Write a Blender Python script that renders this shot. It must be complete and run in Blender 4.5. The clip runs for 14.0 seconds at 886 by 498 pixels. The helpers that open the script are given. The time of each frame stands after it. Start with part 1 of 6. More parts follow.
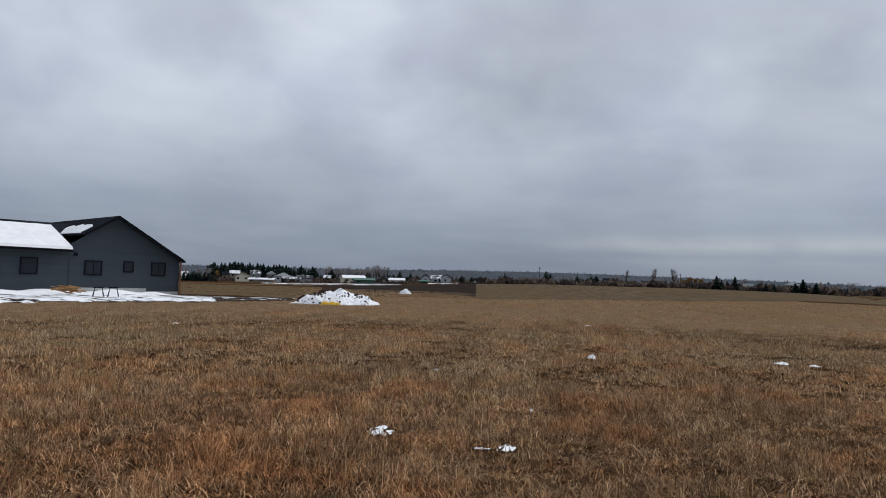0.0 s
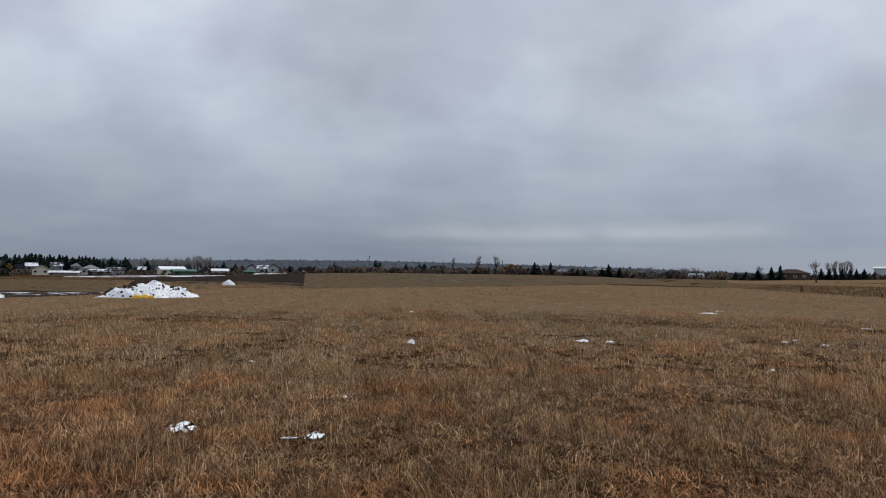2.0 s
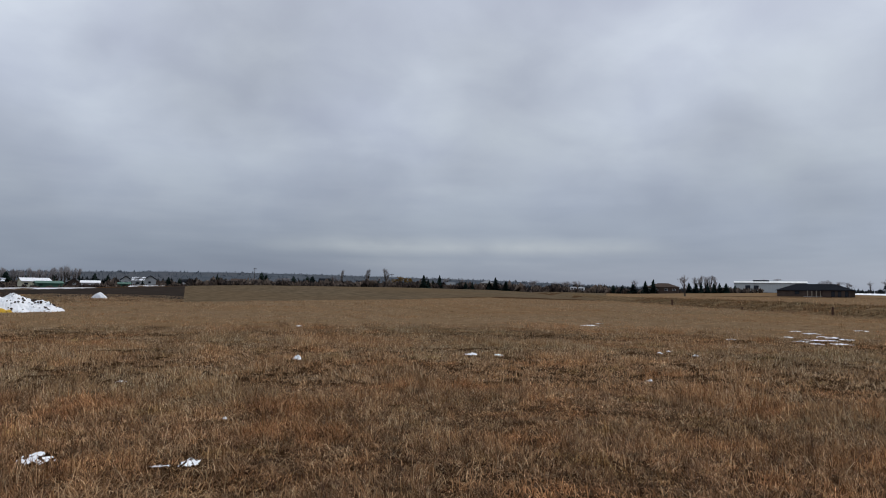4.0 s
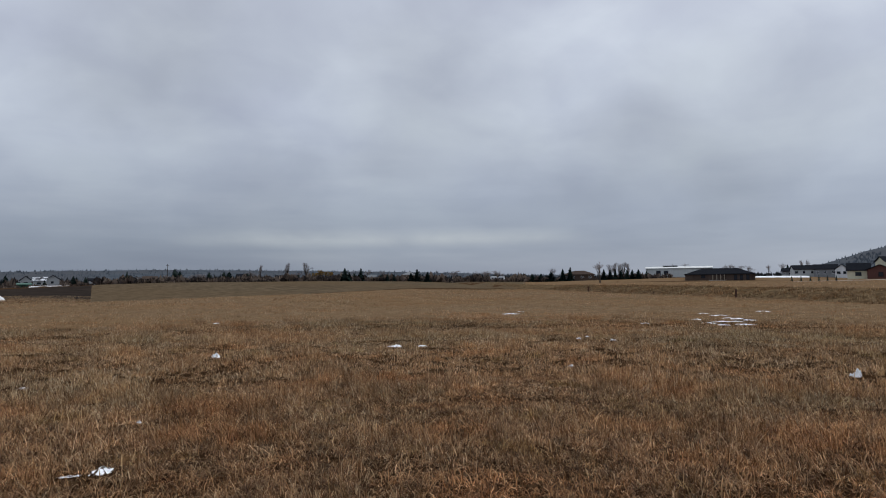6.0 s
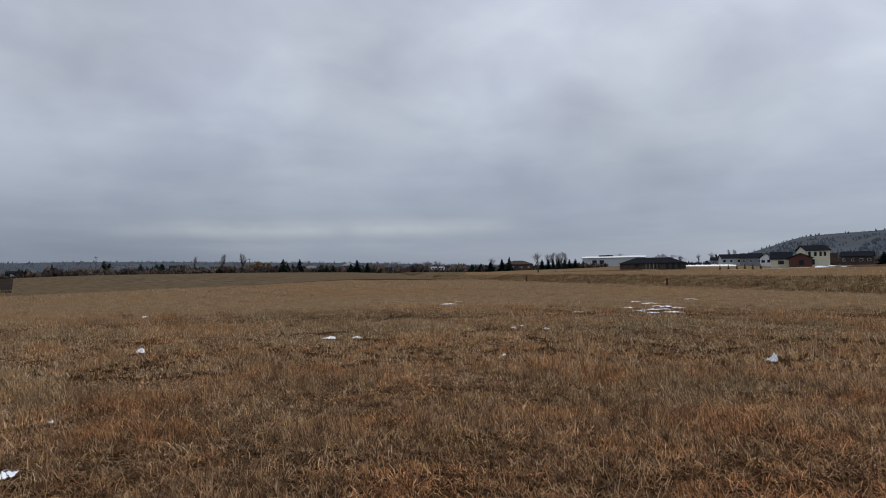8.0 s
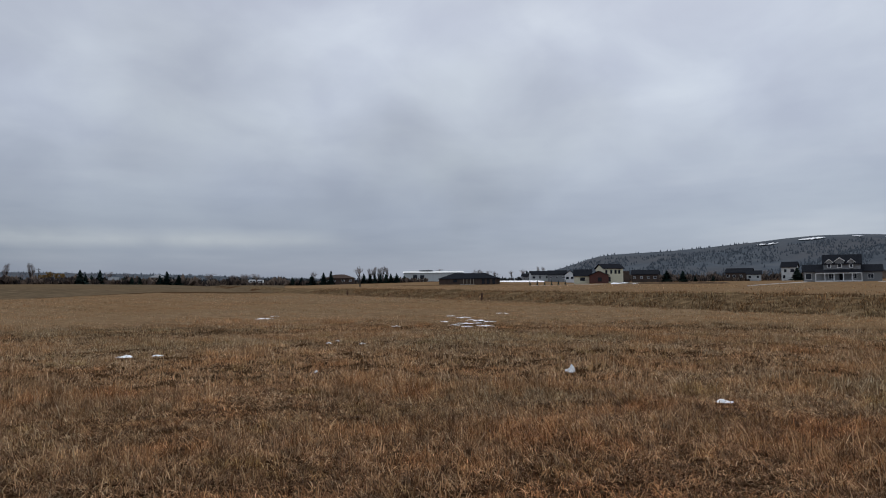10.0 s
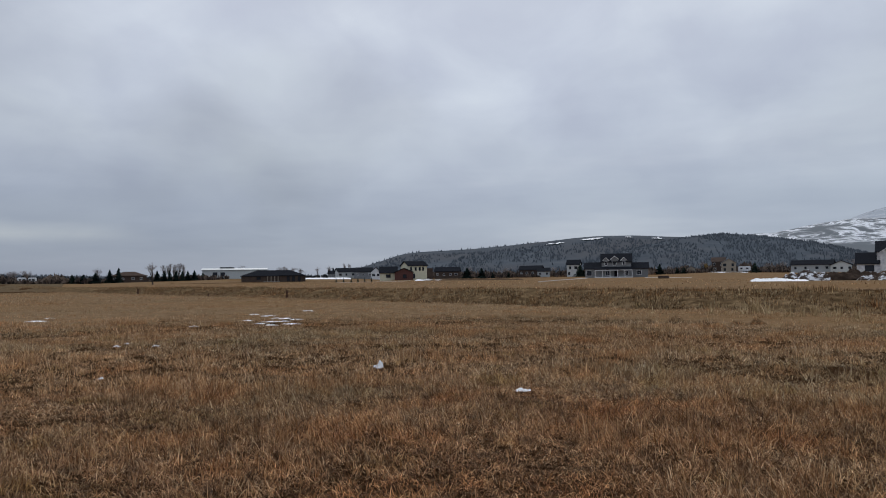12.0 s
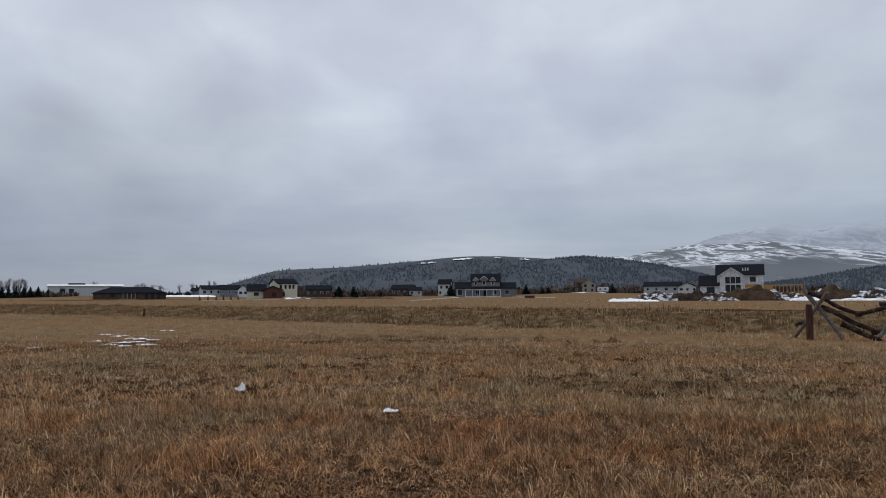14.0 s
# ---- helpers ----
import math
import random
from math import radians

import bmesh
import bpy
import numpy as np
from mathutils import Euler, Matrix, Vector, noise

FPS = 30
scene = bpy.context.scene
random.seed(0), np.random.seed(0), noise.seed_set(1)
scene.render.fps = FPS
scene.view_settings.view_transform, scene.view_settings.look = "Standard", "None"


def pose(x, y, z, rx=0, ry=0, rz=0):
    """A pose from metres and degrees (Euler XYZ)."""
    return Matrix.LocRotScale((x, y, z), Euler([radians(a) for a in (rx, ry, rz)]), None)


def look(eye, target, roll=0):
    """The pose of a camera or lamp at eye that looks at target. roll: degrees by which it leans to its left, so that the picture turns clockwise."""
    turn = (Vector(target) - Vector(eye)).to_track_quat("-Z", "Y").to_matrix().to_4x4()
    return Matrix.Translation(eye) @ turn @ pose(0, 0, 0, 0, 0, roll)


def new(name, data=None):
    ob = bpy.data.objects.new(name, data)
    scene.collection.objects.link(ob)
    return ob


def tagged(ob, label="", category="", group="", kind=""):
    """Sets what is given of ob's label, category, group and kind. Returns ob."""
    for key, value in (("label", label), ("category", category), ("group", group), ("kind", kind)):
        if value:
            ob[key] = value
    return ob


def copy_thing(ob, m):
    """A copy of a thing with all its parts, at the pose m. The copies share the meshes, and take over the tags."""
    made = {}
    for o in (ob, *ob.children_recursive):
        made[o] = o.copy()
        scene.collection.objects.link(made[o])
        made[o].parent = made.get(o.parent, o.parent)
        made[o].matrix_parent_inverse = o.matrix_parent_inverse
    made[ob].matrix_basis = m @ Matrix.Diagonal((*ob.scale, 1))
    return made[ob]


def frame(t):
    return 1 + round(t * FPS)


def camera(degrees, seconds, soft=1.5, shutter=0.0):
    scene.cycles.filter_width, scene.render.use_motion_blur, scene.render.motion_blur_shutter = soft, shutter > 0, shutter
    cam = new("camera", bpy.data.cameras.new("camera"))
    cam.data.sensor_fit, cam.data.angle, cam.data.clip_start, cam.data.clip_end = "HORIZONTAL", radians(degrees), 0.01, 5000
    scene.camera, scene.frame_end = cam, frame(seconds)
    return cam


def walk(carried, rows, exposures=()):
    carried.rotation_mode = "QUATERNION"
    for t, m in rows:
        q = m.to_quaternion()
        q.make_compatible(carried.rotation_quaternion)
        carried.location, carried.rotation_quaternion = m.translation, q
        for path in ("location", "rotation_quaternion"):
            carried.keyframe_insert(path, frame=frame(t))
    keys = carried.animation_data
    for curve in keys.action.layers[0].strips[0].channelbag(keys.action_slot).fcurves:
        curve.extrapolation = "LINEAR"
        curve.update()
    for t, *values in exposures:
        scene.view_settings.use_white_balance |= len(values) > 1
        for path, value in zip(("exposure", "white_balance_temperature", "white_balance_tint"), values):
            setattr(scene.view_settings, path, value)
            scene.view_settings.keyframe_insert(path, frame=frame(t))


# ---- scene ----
cam = camera(65.08, 14.0, soft=1.0)
# seconds, eye x, y, z, bearing (clockwise from y), look up, lean to the left
ROWS = [
    (0.0, 0.000, -0.000, 1.613, 0.00, 2.89, 1.63),
    (0.5, 0.055, 0.007, 1.610, 4.43, 3.03, 1.65),
    (1.0, 0.121, 0.003, 1.612, 7.03, 2.70, 1.13),
    (1.5, 0.182, -0.021, 1.598, 9.77, 2.63, 0.86),
    (2.0, 0.217, -0.015, 1.587, 13.99, 2.24, 0.63),
    (2.5, 0.226, 0.007, 1.586, 16.18, 2.18, 0.30),
    (3.0, 0.238, 0.052, 1.596, 18.72, 2.61, 0.68),
    (5.5, 0.265, 0.238, 1.606, 27.78, 3.22, -0.57),
    (6.0, 0.261, 0.231, 1.599, 29.59, 2.73, -0.69),
    (6.5, 0.250, 0.235, 1.593, 31.52, 2.28, -0.34),
    (7.0, 0.273, 0.215, 1.595, 31.65, 2.35, -0.89),
    (9.5, 0.600, 0.208, 1.600, 44.72, 1.84, -0.42),
    (10.0, 0.617, 0.246, 1.606, 49.07, 2.82, -0.54),
    (10.5, 0.656, 0.283, 1.612, 53.30, 3.48, -0.77),
    (11.0, 0.651, 0.310, 1.606, 57.22, 3.14, -0.41),
    (11.5, 0.668, 0.332, 1.600, 61.05, 3.18, -0.67),
    (12.0, 0.680, 0.351, 1.595, 64.95, 2.40, -0.76),
    (12.5, 0.681, 0.339, 1.594, 68.31, 2.97, -0.14),
    (13.0, 0.687, 0.333, 1.594, 70.88, 3.34, -0.00),
    (13.5, 0.706, 0.338, 1.595, 72.23, 3.78, -0.18),
    (14.0, 0.766, 0.336, 1.596, 75.45, 3.84, -0.39),
]


def bearing(az, d, z=0.0):
    return Vector((d * math.sin(radians(az)), d * math.cos(radians(az)), z))


walk(cam, [(t, look((x, y, z), Vector((x, y, z)) + bearing(az, math.cos(radians(el)), math.sin(radians(el))), roll)) for t, x, y, z, az, el, roll in ROWS])

# ---- world and sun: a closed grey cloud layer ----
SUN_EL, SUN_AZ = 45.0, 60.0
world = bpy.data.worlds.new("overcast")
scene.world = world
world.use_nodes = True
wn, wl = world.node_tree.nodes, world.node_tree.links
wn.clear()


def wmath(op, a, b=None, clamp=False):
    n = wn.new("ShaderNodeMath")
    n.operation, n.use_clamp = op, clamp
    for i, v in enumerate((a, b)):
        if v is None:
            continue
        if isinstance(v, (int, float)):
            n.inputs[i].default_value = v
        else:
            wl.new(v, n.inputs[i])
    return n.outputs[0]


def wramp(fac, stops):
    n = wn.new("ShaderNodeValToRGB")
    e = n.color_ramp.elements
    while len(e) < len(stops):
        e.new(0.5)
    for k, (p, c) in zip(e, stops):
        k.position, k.color = p, (*c, 1)
    wl.new(fac, n.inputs[0])
    return n.outputs[0]


def wmix(fac, a, b, kind="MIX"):
    n = wn.new("ShaderNodeMix")
    n.data_type, n.blend_type = "RGBA", kind
    if isinstance(fac, (int, float)):
        n.inputs[0].default_value = fac
    else:
        wl.new(fac, n.inputs[0])
    for i, v in ((6, a), (7, b)):
        if isinstance(v, tuple):
            n.inputs[i].default_value = (*v, 1)
        else:
            wl.new(v, n.inputs[i])
    return n.outputs[2]


def wnoise(vec, scale, detail, rough, distortion=0.0):
    n = wn.new("ShaderNodeTexNoise")
    n.inputs["Scale"].default_value, n.inputs["Detail"].default_value = scale, detail
    n.inputs["Roughness"].default_value, n.inputs["Distortion"].default_value = rough, distortion
    wl.new(vec, n.inputs["Vector"])
    return n.outputs[0]


sky = wn.new("ShaderNodeTexSky")
sky.sky_type, sky.sun_disc = "NISHITA", False
sky.sun_elevation, sky.sun_rotation = radians(SUN_EL), radians(SUN_AZ)
coord = wn.new("ShaderNodeTexCoord")
split = wn.new("ShaderNodeSeparateXYZ")
wl.new(coord.outputs["Generated"], split.inputs[0])
up = wmath("MAXIMUM", split.outputs[2], 0.0)
# the cloud layer as a flat sheet seen from below
flat = wmath("ADD", up, 0.42)
sheet = wn.new("ShaderNodeCombineXYZ")
wl.new(wmath("DIVIDE", split.outputs[0], flat), sheet.inputs[0])
wl.new(wmath("DIVIDE", split.outputs[1], flat), sheet.inputs[1])
big = wnoise(sheet.outputs[0], 1.7, 2.5, 0.45, 0.3)
small = wnoise(sheet.outputs[0], 4.5, 5.0, 0.5, 0.3)
lump = wmath("ADD", wmath("MULTIPLY", big, 0.62), wmath("MULTIPLY", small, 0.38))
cloud = wramp(lump, [(0.34, (0.445, 0.48, 0.585)), (0.46, (0.52, 0.565, 0.66)), (0.54, (0.59, 0.64, 0.725)), (0.66, (0.68, 0.74, 0.805))])
# thin bright streaks low over the distance
band = wn.new("ShaderNodeCombineXYZ")
wl.new(wmath("MULTIPLY", split.outputs[0], 2.2), band.inputs[0])
wl.new(wmath("MULTIPLY", split.outputs[1], 2.2), band.inputs[1])
wl.new(wmath("MULTIPLY", split.outputs[2], 15.0), band.inputs[2])
streak = wnoise(band.outputs[0], 1.0, 4.0, 0.55)
low = wramp(streak, [(0.36, (0.22, 0.265, 0.355)), (0.54, (0.268, 0.315, 0.405)), (0.72, (0.345, 0.39, 0.47))])
eastward = wramp(split.outputs[0], [(0.25, (0.86, 0.87, 0.88)), (0.6, (1.0, 1.0, 1.0)), (0.95, (1.26, 1.25, 1.22))])
low = wmix(1.0, low, eastward, "MULTIPLY")
rise = wramp(up, [(0.0, (0, 0, 0)), (0.05, (0.08, 0.08, 0.08)), (0.20, (0.68, 0.68, 0.68)), (0.36, (1, 1, 1))])
deck = wmix(rise, low, cloud)
# the larger thick and thin parts of the layer: bearing, height, reach in degrees, brighter or darker
BILLOWS = [
    (-24, 15, 15, 0.13), (-20, 19.5, 7, -0.13), (-7, 18, 10, 0.10), (-14, 7.5, 13, -0.06), (8, 16.5, 10, -0.18), (2, 10, 10, 0.08),
    (17, 14.5, 8, 0.12), (29, 15, 11, -0.13), (10, 5.5, 12, -0.06), (36, 11.5, 9, 0.06), (43, 17, 10, 0.08), (44, 9, 9, -0.08),
    (53, 12, 10, -0.09), (66, 19, 11, 0.08), (86, 17, 12, 0.06), (100, 11, 11, -0.06)]
warp = wn.new("ShaderNodeTexNoise")
warp.inputs["Scale"].default_value, warp.inputs["Detail"].default_value = 5.0, 4.0
wl.new(coord.outputs["Generated"], warp.inputs["Vector"])
shift = wn.new("ShaderNodeVectorMath")
shift.operation = "MULTIPLY_ADD"
wl.new(warp.outputs["Color"], shift.inputs[0])
shift.inputs[1].default_value = (0.24, 0.24, 0.2)
wl.new(coord.outputs["Generated"], shift.inputs[2])
drift = wn.new("ShaderNodeVectorMath")
drift.operation = "SUBTRACT"
wl.new(shift.outputs[0], drift.inputs[0])
drift.inputs[1].default_value = (0.12, 0.12, 0.1)
TALL = 2.0                                        # the billows lie flat: wider than high
tall = wn.new("ShaderNodeVectorMath")
tall.operation = "MULTIPLY"
wl.new(drift.outputs[0], tall.inputs[0])
tall.inputs[1].default_value = (1.0, 1.0, TALL)
whole = wn.new("ShaderNodeVectorMath")
whole.operation = "NORMALIZE"
wl.new(tall.outputs[0], whole.inputs[0])
thick = 1.0
for az, el, wide, gain in BILLOWS:
    dot = wn.new("ShaderNodeVectorMath")
    dot.operation = "DOT_PRODUCT"
    wl.new(whole.outputs[0], dot.inputs[0])
    dot.inputs[1].default_value = bearing(az, math.cos(radians(el)), TALL * math.sin(radians(el))).normalized()
    soft = wn.new("ShaderNodeMapRange")
    soft.interpolation_type = "SMOOTHSTEP"
    soft.inputs[1].default_value, soft.inputs[2].default_value = math.cos(radians(1.25 * wide)), 1.0
    soft.inputs[3].default_value, soft.inputs[4].default_value = 0.0, gain
    wl.new(dot.outputs["Value"], soft.inputs[0])
    thick = wmath("ADD", soft.outputs[0], thick)
deck = wmix(1.0, deck, thick, "MULTIPLY")
# a thin bright gap in the cloud, low in the north-east
toward = wmath("ADD", wmath("MULTIPLY", split.outputs[0], math.sin(radians(25))), wmath("MULTIPLY", split.outputs[1], math.cos(radians(25))))
ends = wramp(toward, [(0.95, (0, 0, 0)), (0.995, (1, 1, 1))])
height = wramp(up, [(0.048, (0, 0, 0)), (0.061, (1, 1, 1)), (0.066, (0.8, 0.8, 0.8)), (0.080, (0, 0, 0))])
gap = wmath("MULTIPLY", wmath("MULTIPLY", ends, height), wmath("MULTIPLY", small, 1.1), True)
deck = wmix(gap, deck, (0.52, 0.56, 0.59))
blue = wmix(1.0, sky.outputs[0], (0.10, 0.10, 0.10), "MULTIPLY")
final = wmix(0.94, blue, deck)
back = wn.new("ShaderNodeBackground")
wl.new(final, back.inputs[0])
back.inputs[1].default_value = 1.0
wl.new(back.outputs[0], wn.new("ShaderNodeOutputWorld").inputs[0])

sun = new("sun", bpy.data.lights.new("sun", "SUN"))
sun.data.energy, sun.data.angle, sun.data.color = 1.5, radians(25), (1.0, 0.97, 0.93)
sun.matrix_world = look(bearing(SUN_AZ, 50, 50 * math.tan(radians(SUN_EL))), (0, 0, 0))


# ---- materials ----
def material(name, stops, scale=3.0, rough=0.85, bump=0.0, bump_scale=None, metal=0.0, detail=6.0, stretch=(1, 1, 1), island=0.0, random_ob=0.0, second=None, spec=0.0):
    """Noise-driven colour between stops, a second larger stain layer (scale, colour, amount), relief, and variation from piece to piece."""
    m = bpy.data.materials.new(name)
    m.use_nodes = True
    n, l = m.node_tree.nodes, m.node_tree.links
    b = n["Principled BSDF"]
    b.inputs["Roughness"].default_value, b.inputs["Metallic"].default_value = rough, metal
    b.inputs["Specular IOR Level"].default_value = spec
    tc, mp = n.new("ShaderNodeTexCoord"), n.new("ShaderNodeMapping")
    mp.inputs["Scale"].default_value = stretch
    l.new(tc.outputs["Object"], mp.inputs[0])
    t = n.new("ShaderNodeTexNoise")
    t.inputs["Scale"].default_value, t.inputs["Detail"].default_value, t.inputs["Roughness"].default_value = scale, detail, 0.6
    l.new(mp.outputs[0], t.inputs["Vector"])
    fac = t.outputs[0]
    r = n.new("ShaderNodeValToRGB")
    e = r.color_ramp.elements
    while len(e) < len(stops):
        e.new(0.5)
    for i, (k, c) in enumerate(zip(e, stops)):
        k.position, k.color = 0.32 + 0.36 * i / max(1, len(stops) - 1), (*c, 1)
    if island:
        g, a = n.new("ShaderNodeNewGeometry"), n.new("ShaderNodeMath")
        a.operation = "MULTIPLY_ADD"
        l.new(g.outputs["Random Per Island"], a.inputs[0])
        a.inputs[1].default_value = island
        s = n.new("ShaderNodeMath")
        s.operation = "SUBTRACT"
        l.new(fac, s.inputs[0])
        s.inputs[1].default_value = island / 2
        l.new(s.outputs[0], a.inputs[2])
        fac = a.outputs[0]
    if random_ob:
        g, a = n.new("ShaderNodeObjectInfo"), n.new("ShaderNodeMath")
        a.operation = "MULTIPLY_ADD"
        l.new(g.outputs["Random"], a.inputs[0])
        a.inputs[1].default_value = random_ob
        l.new(fac, a.inputs[2])
        s = n.new("ShaderNodeMath")
        s.operation = "SUBTRACT"
        l.new(a.outputs[0], s.inputs[0])
        s.inputs[1].default_value = random_ob / 2
        fac = s.outputs[0]
    l.new(fac, r.inputs[0])
    colour = r.outputs[0]
    if second:
        t2, r2, mx = n.new("ShaderNodeTexNoise"), n.new("ShaderNodeValToRGB"), n.new("ShaderNodeMix")
        t2.inputs["Scale"].default_value, t2.inputs["Detail"].default_value = second[0], 4.0
        l.new(mp.outputs[0], t2.inputs["Vector"])
        r2.color_ramp.elements[0].position, r2.color_ramp.elements[1].position = 0.42, 0.62
        r2.color_ramp.elements[1].color = (second[2],) * 3 + (1,)
        l.new(t2.outputs[0], r2.inputs[0])
        mx.data_type = "RGBA"
        l.new(r2.outputs[0], mx.inputs[0])
        l.new(colour, mx.inputs[6])
        mx.inputs[7].default_value = (*second[1], 1)
        colour = mx.outputs[2]
    l.new(colour, b.inputs["Base Color"])
    if bump:
        bp, t3 = n.new("ShaderNodeBump"), n.new("ShaderNodeTexNoise")
        t3.inputs["Scale"].default_value, t3.inputs["Detail"].default_value = bump_scale or scale * 2, 5.0
        l.new(mp.outputs[0], t3.inputs["Vector"])
        bp.inputs["Strength"].default_value, bp.inputs["Distance"].default_value = bump, 0.1
        l.new(t3.outputs[0], bp.inputs["Height"])
        l.new(bp.outputs[0], b.inputs["Normal"])
    return m


